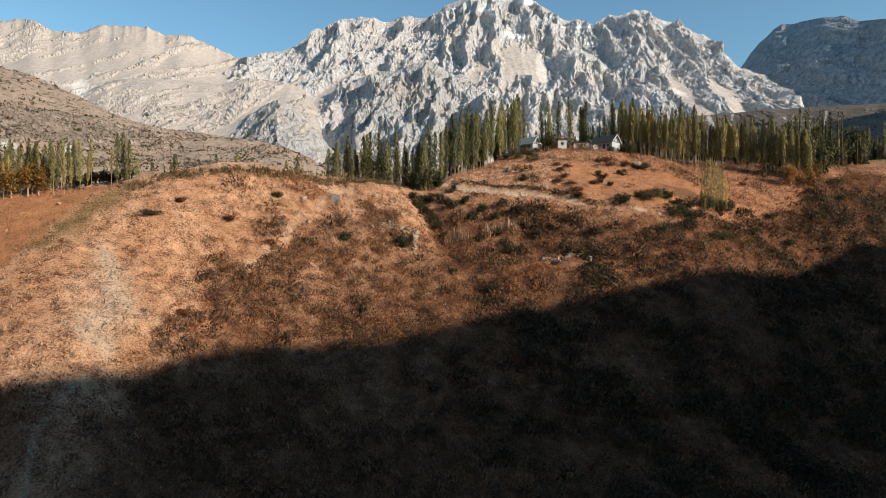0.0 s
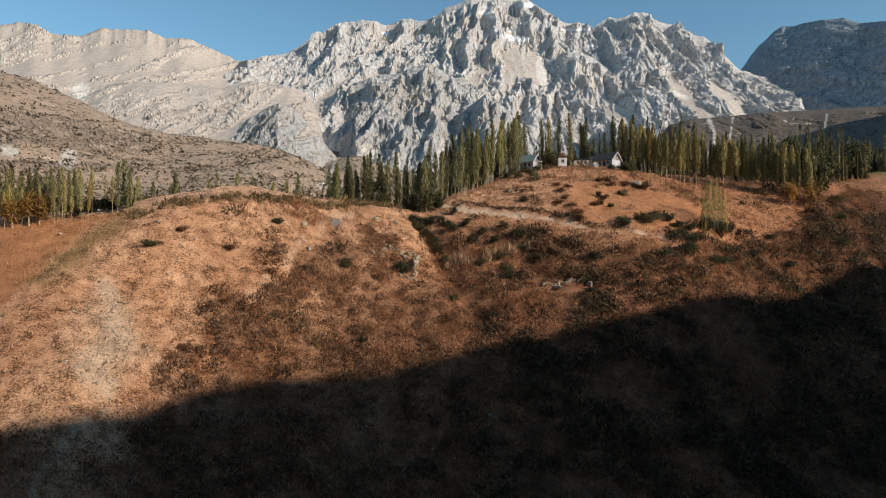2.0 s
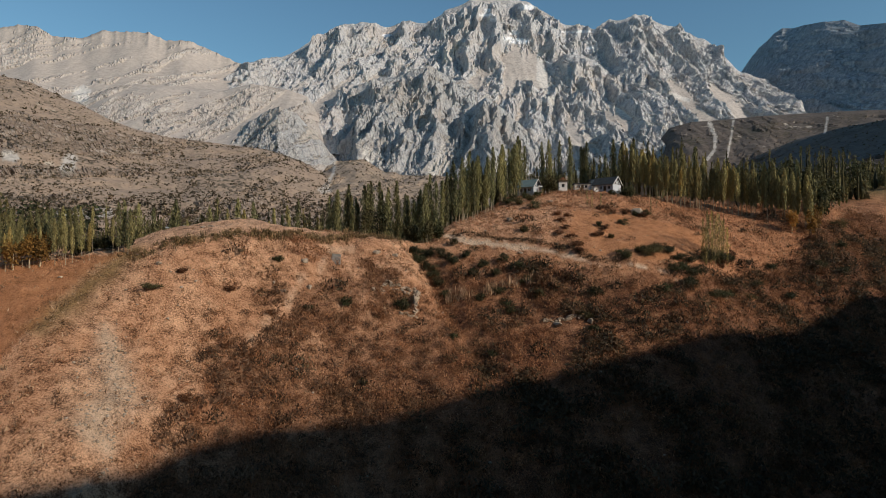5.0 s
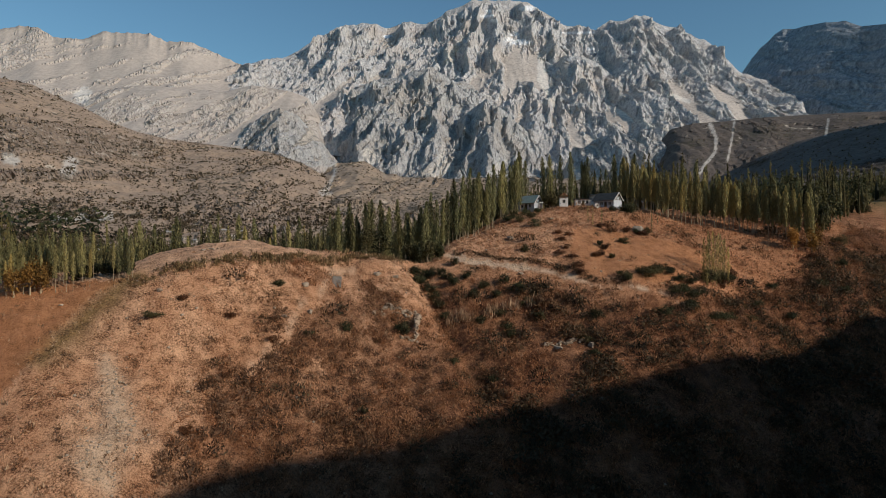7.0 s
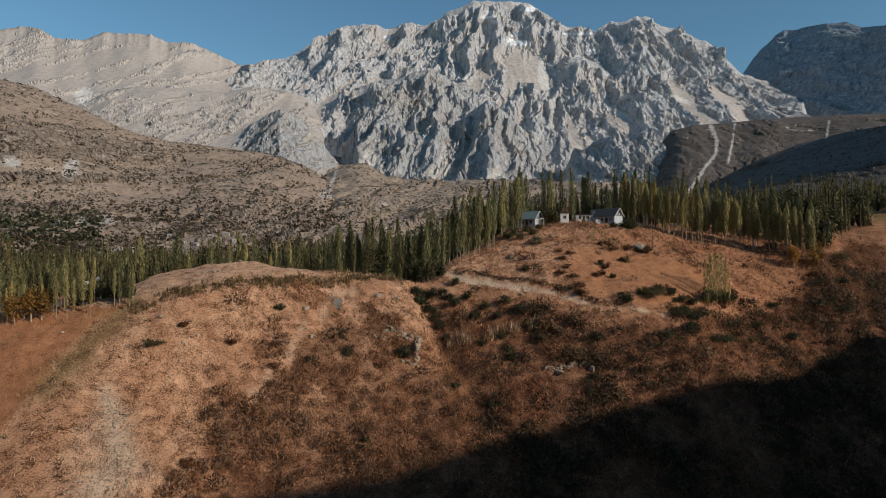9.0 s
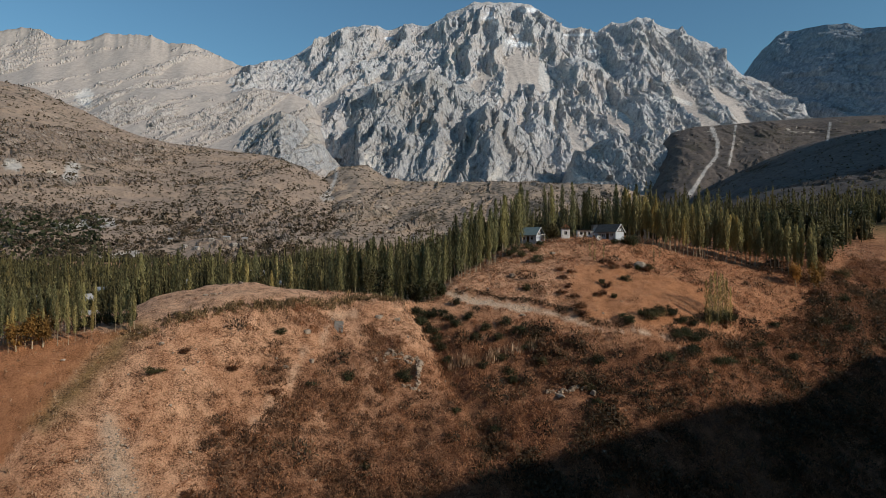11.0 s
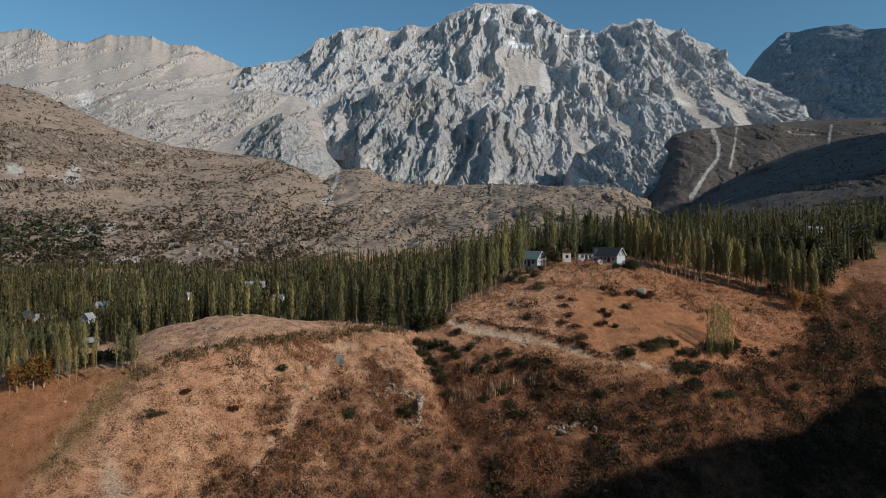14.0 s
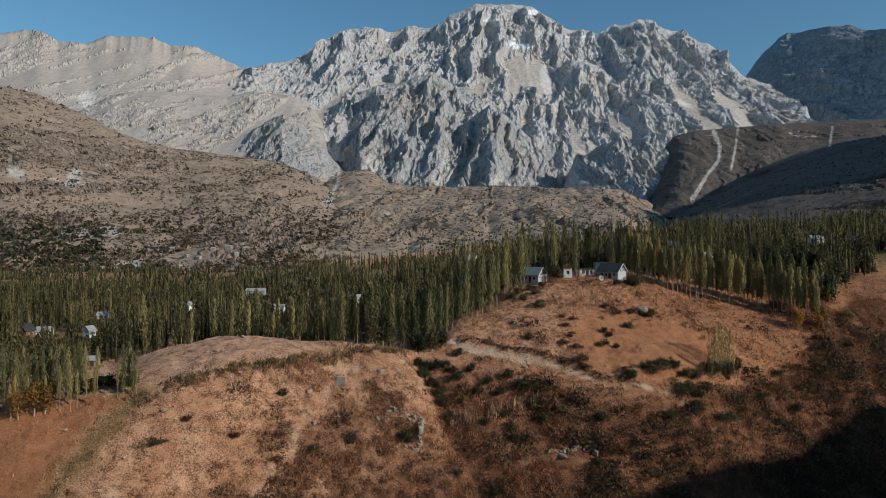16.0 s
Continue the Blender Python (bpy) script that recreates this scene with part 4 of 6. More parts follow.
for x, y, h in ((-70.9, 119.5, 3.2), (-69.4, 120.5, 2.8), (-67.0, 119.5, 3.0), (-65.2, 120.0, 2.6), (-62.2, 119.0, 2.4), (-72.8, 119.0, 3.0)):
    broad_tree(x, y, h, h * 0.55, 420, DEEP, "low dark bushy tree at the corner of the ploughed field", 0.0, 0.26)
for x, y in ((104.3, 172.0), (107.1, 174.0), (99.1, 172.0)):
    broad_tree(x, y, 8.0, 1.7, 600, OCHRE, "small tree in yellow autumn leaf at the wood's edge", 0.08, 0.3)

# the wood itself, beyond the edge rows
HOUSE_PLOTS = [(27.4, 191.0, 6), (38.2, 193.0, 4), (44.4, 195.0, 5), (52.1, 193.0, 8), (-160.9, 240.0, 10), (-139.9, 235.0, 7), (-171.6, 300.0, 8), (-142.5, 330.0, 7), (-90.3, 320.0, 8), (-84.5, 315.0, 6), (-133.4, 420.0, 12), (-51.4, 330.0, 7), (21.1, 520.0, 9), (121.4, 330.0, 7), (97.6, 230.0, 4), (200.2, 330.0, 8), (205.4, 310.0, 6), (-97.5, 165.0, 5)]


def forest(bounds, spacing, leaves, card, seed, tall):
    r = np.random.default_rng(seed)
    lo, hi = bounds
    nx, ny = int(1.75 * hi / spacing), int((hi - lo) / spacing)
    gx, gy = np.meshgrid(np.linspace(-0.875 * hi, 0.875 * hi, nx), np.linspace(lo, hi, ny))
    x, y = (gx + r.uniform(-0.5, 0.5, gx.shape) * spacing).ravel(), (gy + r.uniform(-0.5, 0.5, gx.shape) * spacing).ravel()
    b = x / y
    front = np.interp(b, [-0.9, -0.62, -0.58, -0.22, -0.12, 0.0, 0.12, 0.14, 0.30, 0.34, 0.6, 0.66, 0.74, 0.9], [124, 124, 168, 182, 180, 178, 198, 212, 212, 200, 184, 206, 256, 280])
    back = np.interp(b, [-0.9, -0.55, -0.45, -0.36, -0.3, 0.0, 0.3, 0.9], [760, 760, 740, 700, 690, 640, 570, 520])
    keep = (np.abs(b) < 0.84) & (y > front) & (y < back) & (fbm(x / 38, y / 38, 3, 88) > np.where((b < -0.05) & (y > 210), -0.12, -0.30)) & (fbm(x / 13, y / 13, 2, 93) > -0.22)
    for hx, hy, hr in HOUSE_PLOTS:
        keep &= ((x - hx) ** 2 + (y - hy) ** 2 > hr ** 2)
    x, y = x[keep], y[keep]
    z = ground_z(x, y)
    n = len(x)
    group = fbm(x / 26, y / 26, 3, 47)
    broad = (r.uniform(size=n) < 0.05 + 0.85 * smooth(0.10, 0.30, group) + 0.8 * smooth(-0.10, -0.38, x / y) * smooth(290, 430, y))
    h = np.where(broad, r.uniform(6, 11, n), r.uniform(8.5, 17.5, n)) * tall * (1 + 0.75 * fbm(x / 32, y / 32, 3, 12))
    h = np.where(y < 150, h * 0.62, h)
    for hx, hy, hr in HOUSE_PLOTS:                 # low orchard trees on the open side of each house
        gap = hy - y
        plot = (np.abs(x - hx * y / hy) < hr * 0.75) & (gap > 0) & (gap < 90)
        h = np.where(plot, np.minimum(h, 0.9 + gap * 0.10), h)
    broad |= h < 8
    w = np.where(broad, h * r.uniform(0.26, 0.4, n), h * r.uniform(0.055, 0.09, n))
    pts = np.concatenate([np.where(broad[i], 1, 0) * round_points(leaves, h[i], w[i], r, 0.08) + np.where(broad[i], 0, 1) * poplar_points(leaves, h[i], w[i], r, 0.10) for i in range(n)])
    out = pts * (1, 1, 0.12)
    pts = pts + np.repeat(np.stack([x, y, z], 1), leaves, axis=0)
    tone = np.clip(0.36 + 0.7 * fbm(x / 30, y / 30, 3, 19) + r.normal(0, 0.16, n) - 0.15 * broad, 0, 1)
    v, f = cards(pts, np.repeat(np.where(broad, 1.1, 1.0) * card, leaves), (0, 0, 2.2), r, 3, 0.36, out)
    tones = np.repeat(tone, leaves * 3)
    # the dense heart of each crown: a ragged, pointed spindle
    rings, seg = np.array([0.06, 0.25, 0.5, 0.75]), 5
    k = len(rings)
    ang = np.arange(seg) * 2 * math.pi / seg
    rad = w[:, None, None] * np.where(broad, 0.34, 0.34)[:, None, None] * np.array([0.55, 1.0, 0.85, 0.5])[None, :, None] * r.uniform(0.6, 1.15, (n, k, seg))
    hub = np.stack([x[:, None, None] + rad * np.cos(ang), y[:, None, None] + rad * np.sin(ang), z[:, None, None] + h[:, None, None] * (rings[None, :, None] + r.uniform(-0.06, 0.06, (n, k, seg)))], -1).reshape(n, k * seg, 3)
    tip = np.stack([x, y, z + h * 1.0], 1)[:, None]
    sv = np.concatenate([hub, tip], 1)
    sf = []
    for a in range(k - 1):
        for c in range(seg):
            e = (c + 1) % seg
            sf += [(a * seg + c, a * seg + e, (a + 1) * seg + e), (a * seg + c, (a + 1) * seg + e, (a + 1) * seg + c)]
    sf += [((k - 1) * seg + c, (k - 1) * seg + (c + 1) % seg, k * seg) for c in range(seg)]
    sf = np.array(sf)[None] + (np.arange(n) * (k * seg + 1))[:, None, None] + len(v)
    return np.concatenate([v, sv.reshape(-1, 3)]), np.concatenate([f, sf.reshape(-1, 3)]), np.concatenate([tones, np.repeat(tone, k * seg + 1)])


bits = [forest((118, 300), 3.9, 96, 0.56, 5, 1.0), forest((300, 480), 5.4, 28, 1.08, 6, 1.0), forest((480, 880), 7.5, 11, 1.3, 8, 1.0)]
offs = np.cumsum([0] + [len(b[0]) for b in bits[:-1]])
wood = part("wood", arrays_mesh("wood", np.concatenate([b[0] for b in bits]), np.concatenate([b[1] + o for b, o in zip(bits, offs)]), {"tone": np.concatenate([b[2] for b in bits])}), FOREST)
tagged(wood, "dense dark green poplar wood filling the valley", "forest", kind="stuff")


# ---- bushes of the far slopes ----
def far_bushes(slope, n, size, seed, low, high, spread, mat=None, west=9.0, rise=9.0):
    """Bushes standing on a far slope: n of them where its wandering cover allows."""
    r = np.random.default_rng(seed)
    co = np.empty(len(slope.data.vertices) * 3, dtype=np.float32)
    slope.data.vertices.foreach_get("co", co)
    co = co.reshape(-1, 3)
    pick = co[r.integers(0, len(co), n * 6)].astype(float)
    pick += r.normal(0, 2.0, pick.shape) * (1, 1, 0)
    z = pick[:, 2]
    chance = np.clip(smooth(-0.45, 0.3, fbm(pick[:, 0] / spread, pick[:, 1] / spread, 4, seed)) + smooth(low, low * 0.5, z), 0, 1) * (1 - 0.85 * smooth(low, high, z))
    chance = chance * (1 - 0.95 * (np.hypot((pick[:, 0] + 315) / 70, (pick[:, 1] - 790) / 48) < 0.75 + 0.6 * fbm(pick[:, 0] / 40, pick[:, 1] / 40, 2, 9)))
    chance = np.where((pick[:, 0] / pick[:, 1] < west) & ((z - 40) / pick[:, 1] < rise + 0.03 * fbm(pick[:, 0] / 40, z / 20, 2, 3)), chance, 0)
    pick = pick[(r.uniform(size=len(pick)) < chance)][:n]
    n, per = len(pick), 4 if size < 5 else 10
    s = size * r.uniform(0.5, 1.4, n)
    d = r.normal(size=(n, per, 3)) * 0.45 * s[:, None, None]
    d[..., 2] = np.abs(d[..., 2])
    v, f = cards((pick[:, None] + d).reshape(-1, 3), np.repeat(s * (0.5 if size < 5 else 0.34), per), (0, 0, 0.2), r, 4, 0.8)
    ob = part("far_bushes", arrays_mesh("far_bushes", v, f, {"tone": np.repeat(np.clip(r.normal(0.35, 0.25, n), 0, 1), per * 4)}), mat or FARBUSH)
    tagged(ob, "dark bushes dotted over a distant tan slope", "bushes", kind="stuff")


FARTREE = leaf_material("far_tree_leaves", (0.022, 0.030, 0.015), (0.105, 0.115, 0.052), (0.12, 0.105, 0.05), True)
FARBUSH = leaf_material("far_bush_leaves", (0.075, 0.060, 0.038), (0.185, 0.138, 0.085), (0.22, 0.135, 0.078), True)
far_bushes(bpy.data.objects["scrubby_hill"], 13000, 2.2, 61, 130, 420, 80)
far_bushes(bpy.data.objects["scrubby_hill"], 2600, 5.0, 65, 45, 110, 110)
far_bushes(bpy.data.objects["scrubby_hill"], 3200, 4.2, 66, 900, 1200, 200, FARTREE, -0.57, 0.045)
far_bushes(bpy.data.objects["foothill"], 7000, 2.5, 62, 150, 400, 90)
far_bushes(bpy.data.objects["terrace_ridge"], 1800, 2.3, 63, 380, 500, 120)
far_bushes(bpy.data.objects["dark_hill"], 1800, 2.2, 64, 300, 600, 120)

# ---- scrub, grass and bushes of the near slope ----
def scatter(n, seed, where, xr=(-95, 150), yr=(60, 215)):
    """n places on the near slope, kept with the chance that where(x, y) gives."""
    r = np.random.default_rng(seed)
    x, y = r.uniform(*xr, n), r.uniform(*yr, n)
    k = (r.uniform(size=n) < where(x, y)) & (np.abs(x / y) < 0.8)
    return x[k], y[k], r


def clumps(name, label, category, x, y, r, size, per, mat, squash=0.8, tone=None, card=0.3, up=0.6, width=0.55):
    z = ground_z(x, y)
    n = len(x)
    s = size * np.clip(r.lognormal(0, 0.42, n), 0.4, 2.2)
    d = r.normal(size=(n, per, 3))
    d /= np.linalg.norm(d, axis=2)[..., None]
    d[..., 2] = np.abs(d[..., 2]) * squash
    d *= (r.uniform(0.25, 1, (n, per, 1)) ** 0.5) * s[:, None, None]
    c = d + np.stack([x, y, z], 1)[:, None]
    v, f = cards(c.reshape(-1, 3), np.repeat(s * card, per), (0, 0, up), r, 3, width, d.reshape(-1, 3))
    t = tone if tone is not None else np.clip(r.normal(0.5, 0.25, n), 0, 1)
    ob = part(name, arrays_mesh(name, v, f, {"tone": np.repeat(t, per * 3)}), mat)
    return tagged(ob, label, category, kind="stuff")


def brush_chance(x, y):
    f, sc, scrub, g, hay = covers(x, y)
    patch = smooth(-0.12, 0.22, fbm(x / 9, y / 9, 3, 140))
    track, _ = line_distance(x, y, TRACK)
    return np.clip(1.5 * scrub * ((0.3 - 0.08 * smooth(4, 22, x)) + 0.9 * patch), 0, 1) * (1 - f) * (1 - sc) * smooth(1.0, 2.2, track) * smooth(1.6, 4.0, np.hypot((x - 26) / 2.2, y - 126.6))


x, y, r = scatter(80000, 31, brush_chance, yr=(66, 200))
tone = np.clip(0.75 - 0.2 * smooth(5, 40, x) + 0.6 * fbm(x / 14, y / 14, 3, 150) + r.normal(0, 0.2, len(x)), 0, 1)
clumps("scrub", "dense russet and olive brushwood covering the slope", "scrub", x, y, r, 0.82, 31, SHRUB, 1.05, tone=tone, card=0.22, up=1.3, width=0.27)


def thicket_chance(x, y):
    f, sc, scrub, g, hay = covers(x, y)
    return np.clip(scrub * smooth(-0.12, 0.16, fbm(x / 13, y / 13, 3, 170)) * smooth(-3, 22, x) + 0.06 * scrub, 0, 1) * (1 - sc) * smooth(1.8, 4.5, np.hypot((x - 26) / 2.2, y - 126.2))


x, y, r = scatter(16000, 36, thicket_chance, (-60, 135), (70, 185))
clumps("thicket", "dark olive bushes among the russet brushwood", "bushes", x, y, r, 1.5, 76, DARKSHRUB, 0.95, card=0.19, up=0.9, width=0.3)


BRUSH = leaf_material("grey_brown_brush", (0.070, 0.042, 0.025), (0.330, 0.192, 0.112), (0.370, 0.190, 0.102), True)
x, y, r = scatter(9000, 38, lambda x, y: 0.16 * brush_chance(x, y) * smooth(6, -8, x) * smooth(128, 116, y), (-48, 8), (72, 128))
clumps("brushwood", "round grey-brown brushwood shrubs on the grassy slope", "shrub", x, y, r, 1.15, 84, BRUSH, 0.85, card=0.22, up=0.9, width=0.2)
# pale dead stalks along a low broken bank
STALKS = [(0.2, 135.9), (5.1, 134.9), (9.9, 135.9), (13.0, 137.2), (17.8, 137.9), (27.0, 137.7)]
x, y, r = scatter(5000, 39, lambda x, y: 0.5 * np.exp(-(line_distance(x, y, STALKS)[0] / 0.45) ** 2) * smooth(-0.1, 0.2, fbm(x / 2.5, y / 2.5, 2, 41)), (-1, 29), (133, 140))
clumps("dead_stalks", "tall pale dead stalks along a broken bank", "weeds", x, y, r, 0.75, 12, STRAW, 1.5, card=0.75, up=5.0, width=0.1)


def sparse_chance(x, y):
    f, sc, scrub, g, hay = covers(x, y)
    bare = (1 - 0.95 * inside(x, y, DOME_EDGE)) * (1 - inside(x, y, HILL_FIELD))
    bare = bare * (1 - 0.8 * smooth(-4, 4, x) * smooth(141, 149, y))
    return bare * np.clip((0.5 * smooth(-0.1, 0.3, fbm(x / 5, y / 5, 2, 160)) + 0.1) * (1 - f) * (1 - 0.6 * sc) + 0.01, 0, 1) * smooth(215, 195, np.hypot(x, y) - 0.42 * np.maximum(x, 0))


x, y, r = scatter(76000, 32, sparse_chance, (-95, 185), (60, 250))
clumps("low_shrub", "small dark dry shrubs dotted over the grass", "shrub", x, y, r, 0.36, 12, SHRUB, 0.85, card=0.38, up=1.0, width=0.32)


def grass_chance(x, y):
    f, sc, scrub, g, hay = covers(x, y)
    return np.clip(1 - 0.8 * f - 0.7 * sc - (0.5 + 0.45 * smooth(-15, 10, x)) * scrub, 0.02, 1) * (1 - 0.9 * inside(x, y, DOME_EDGE)) * (1 - 0.6 * inside(x, y, HILL_FIELD))


x, y, r = scatter(46000, 33, grass_chance)
clumps("dry_grass", "tufts of dry straw-coloured grass", "grass", x, y, r, 0.30, 4, STRAW, 1.0, card=0.66, up=2.0, width=0.2)

def tussock_chance(x, y):
    f, sc, scrub, g, hay = covers(x, y)
    return np.clip(0.75 - 1.1 * f - sc, 0.0, 1) * smooth(-6, 4, x) * smooth(212, 195, np.hypot(x, y) - 0.3 * np.maximum(x - 60, 0))


x, y, r = scatter(32000, 35, tussock_chance, (-8, 190), (138, 245))
clumps("tussocks", "reddish dry grass tussocks on the hill", "grass", x, y, r, 0.40, 9, TUSSOCK, 0.7, card=0.5, up=1.0, width=0.25)

WEED = leaf_material("dry_weeds", (0.12, 0.080, 0.038), (0.37, 0.255, 0.125), (0.42, 0.27, 0.13), True)
# taller weeds along the rim of the knoll
RIM = [(-57.7, 114.5), (-53.2, 117.5), (-48.9, 120.5), (-44.4, 123.5), (-36.5, 128.5), (-30.7, 134.5), (-22.2, 144.5), (-11.7, 148.5)]
rim_chance = lambda x, y: np.exp(-(line_distance(x, y, RIM)[0] / 1.2) ** 2) * 0.5
x, y, r = scatter(16000, 34, rim_chance, (-62, -8), (112, 152))
clumps("tall_weeds", "tall brown weeds along the rim of the knoll", "weeds", x, y, r, 0.5, 22, WEED, 1.6, card=0.45, up=2.0, width=0.25)


BANK = [(3.0, 157.6), (8.5, 155.6), (14.0, 153.2), (19.5, 151.2), (26.3, 147.6), (30.8, 145.8), (33.0, 142.9), (37.5, 140.9), (43.0, 140.4)]
x, y, r = scatter(9000, 37, lambda x, y: np.exp(-(line_distance(x, y, BANK)[0] / 0.7) ** 2), (0, 46), (138, 160))
clumps("bank_weeds", "dark dry weeds along the bank above the track", "weeds", x, y, r, 0.38, 16, DARKSHRUB, 1.0, card=0.36, up=1.4, width=0.25)


def bush(x, y, height, width, n, mat, label, card=0.24):
    r = np.random.default_rng(int(abs(x * 11 + y * 17)))
    ob = tagged(new("bush"), label, "bush")
    bm = bmesh.new()
    for k in range(7):
        a, q = r.uniform(0, 6.28), r.uniform(0.3, 0.8)
        tip = Vector((math.cos(a) * width * q, math.sin(a) * width * q, height * r.uniform(0.6, 0.9)))
        base = [bm.verts.new((0.05 * math.cos(j * 2.09), 0.05 * math.sin(j * 2.09), -0.2)) for j in range(3)]
        top = bm.verts.new(tip)
        for j in range(3):
            bm.faces.new((base[j], base[(j + 1) % 3], top))
    part("stems", bm, BARK, ob)
    pts = round_points(n, height, width, r, -0.1)
    v, f = cards(pts, card, (0, 0, 0.8), r, 4, 0.3, pts - (0, 0, height * 0.2))
    part("foliage", arrays_mesh("foliage", v, f), mat, ob)
    ob.matrix_world = pose(x, y, gz(x, y), 0, 0, r.uniform(0, 360))
    return ob


RUSSET = leaf_material("russet_leaves", (0.06, 0.03, 0.016), (0.21, 0.09, 0.04), (0.24, 0.10, 0.04))
for x, y, h, w in ((58.4, 145.0, 2.8, 2.8), (59.6, 142.0, 2.4, 2.6), (53.6, 138.5, 2.2, 2.6), (54.7, 135.0, 2.2, 2.8), (64.2, 137.8, 2, 2.6), (72.7, 144.2, 2, 2.4), (42.0, 142.0, 1.8, 1.9), (46.8, 143.5, 2.4, 2), (50.6, 145.0, 2.6, 2.2), (54.0, 145.8, 2.4, 2.2), (55.5, 143.8, 2, 1.8), (40.4, 157.5, 1.6, 1.1), (20.7, 179.2, 2.6, 2), (24.4, 181.8, 2.4, 2), (25.8, 177.8, 2.2, 1.8), (21.8, 174.5, 2, 1.8), (18.4, 176.8, 2.4, 1.8), (28.6, 183.8, 1.8, 1.6), (57.4, 187.0, 3.6, 3.2), (56.2, 188.8, 3, 2.6), (65.9, 150.5, 3, 2.6), (70.0, 153.2, 3, 2.4), (73.1, 155.2, 2.2, 1.8), (57.0, 139.0, 2.6, 2.4), (55.5, 140.2, 2.2, 2), (33.3, 132.8, 2.2, 2), (48.1, 132.2, 2.2, 2.2), (60.8, 135.8, 2.6, 2.6), (21.1, 134.0, 2, 2), (29.6, 127.5, 2.2, 2), (13.5, 133.0, 2.2, 2), (77.1, 150.2, 2.4, 2.4), (86.1, 151.2, 2.4, 2.6), (99.3, 161.2, 2.6, 2.6), (111.1, 170.0, 2.8, 2.6), (105.9, 159.8, 2.4, 2.4), (85.5, 158.0, 2, 2), (-7.8, 148.0, 3, 1.8), (-5.7, 146.0, 2.8, 1.8), (-4.3, 143.8, 2.6, 1.8), (-2.5, 142.2, 2.6, 1.9), (-1.2, 139.8, 2.4, 1.7), (0.1, 137.0, 2.2, 1.6), (-3.3, 148.0, 2.8, 2), (-0.6, 147.0, 2.6, 2), (2.2, 144.2, 2.4, 2), (2.3, 151.0, 2, 1.6), (5.6, 146.5, 2.2, 1.8), (6.7, 141.0, 2.2, 1.8), (14.3, 144.2, 2.2, 2), (12.2, 135.8, 2, 1.6), (18.8, 137.8, 2, 1.8), (23.2, 140.8, 1.8, 1.5), (8.3, 134.0, 1.8, 1.5), (-6.6, 144.8, 2.2, 1.8), (-2.6, 144.0, 2, 1.6), (8.9, 143.5, 2.2, 2.2), (12.0, 140.8, 2.2, 1.8), (17.3, 141.2, 2.6, 2.4), (21.0, 139.5, 2, 1.6), (49.0, 143.0, 2.6, 3.2), (42.8, 140.5, 1.8, 1.8), (64.1, 148.8, 4.2, 2.6), (69.9, 152.2, 3.8, 2), (55.4, 135.2, 2.6, 2), (-8.7, 125.8, 3, 2), (-19.8, 121.5, 2, 1.4), (14.2, 131.0, 2.4, 1.8), (-51.8, 106.8, 1.3, 2.2), (42.1, 152.0, 1.4, 0.9), (47.7, 161.2, 1.8, 1.8), (9.8, 121.2, 1.6, 1.4), (-14.5, 108.0, 1.4, 1), (-26.3, 117.8, 1.3, 1.2), (-34.0, 123.8, 1.4, 1.5), (31.0, 124.5, 1.8, 1.6), (0.8, 146.2, 2.2, 1.6), (-5.4, 148.0, 3.2, 2), (120.8, 185.5, 3.5, 3), (160.3, 229.8, 3, 2.6), (1.8, 122.0, 1.5, 1.2), (20.5, 155.5, 2, 1.5), (25.4, 168.5, 2.6, 2.2), (57.5, 188.5, 3, 2.6), (51.4, 185.8, 2, 1.6), (56.4, 168.6, 2.4, 1.7), (53.2, 168.4, 1.6, 1.2)):
    bush(x, y, h, w, int(260 + 150 * w * h), DEEP, "dark green bush on the dry slope", 0.19)
bush(-9.3, 127.4, 2.6, 2.0, 900, DEEP, "dark green bush growing in the hollow of an outcrop", 0.19)
for x, y, h, w in ((30.9, 158.5, 1.2, 1.6), (31.4, 155.2, 1.3, 1.7), (32.0, 151.0, 1.4, 1.8), (32.3, 146.2, 1.6, 1.8), (33.3, 161.8, 1, 1.4), (32.1, 143.8, 1.6, 1.6), (29.0, 152.5, 1.2, 1.8), (37.9, 152.0, 1.2, 1.6), (41.5, 156.0, 1.6, 1.2), (69.8, 151.2, 2.6, 2), (46.1, 166.5, 2.6, 2.4), (50.4, 167.8, 2.4, 2), (55.1, 167.8, 2.2, 1.8), (43.7, 169.2, 1.8, 1.4), (74.2, 156.8, 3, 2), (30.6, 162.5, 1.4, 1.2), (39.4, 152.8, 1.6, 1.3), (92.8, 161.0, 2, 2.2), (83.4, 154.8, 2, 2.4), (99.4, 159.5, 1.8, 2), (69.0, 143.0, 2, 2.2), (115.7, 172.8, 1.8, 2.2), (102.3, 169.2, 2.4, 2), (-48.5, 111.8, 1.1, 1.2), (-40.2, 113.2, 1.2, 1.4), (-32.1, 113.0, 1.4, 1.6), (-39.2, 92.2, 1.4, 1.8), (-37.4, 104.0, 1.2, 1.4)):
    bush(x, y, h, w, int(240 + 140 * w * h), RUSSET, "russet leafless bush on the dry slope", 0.17)


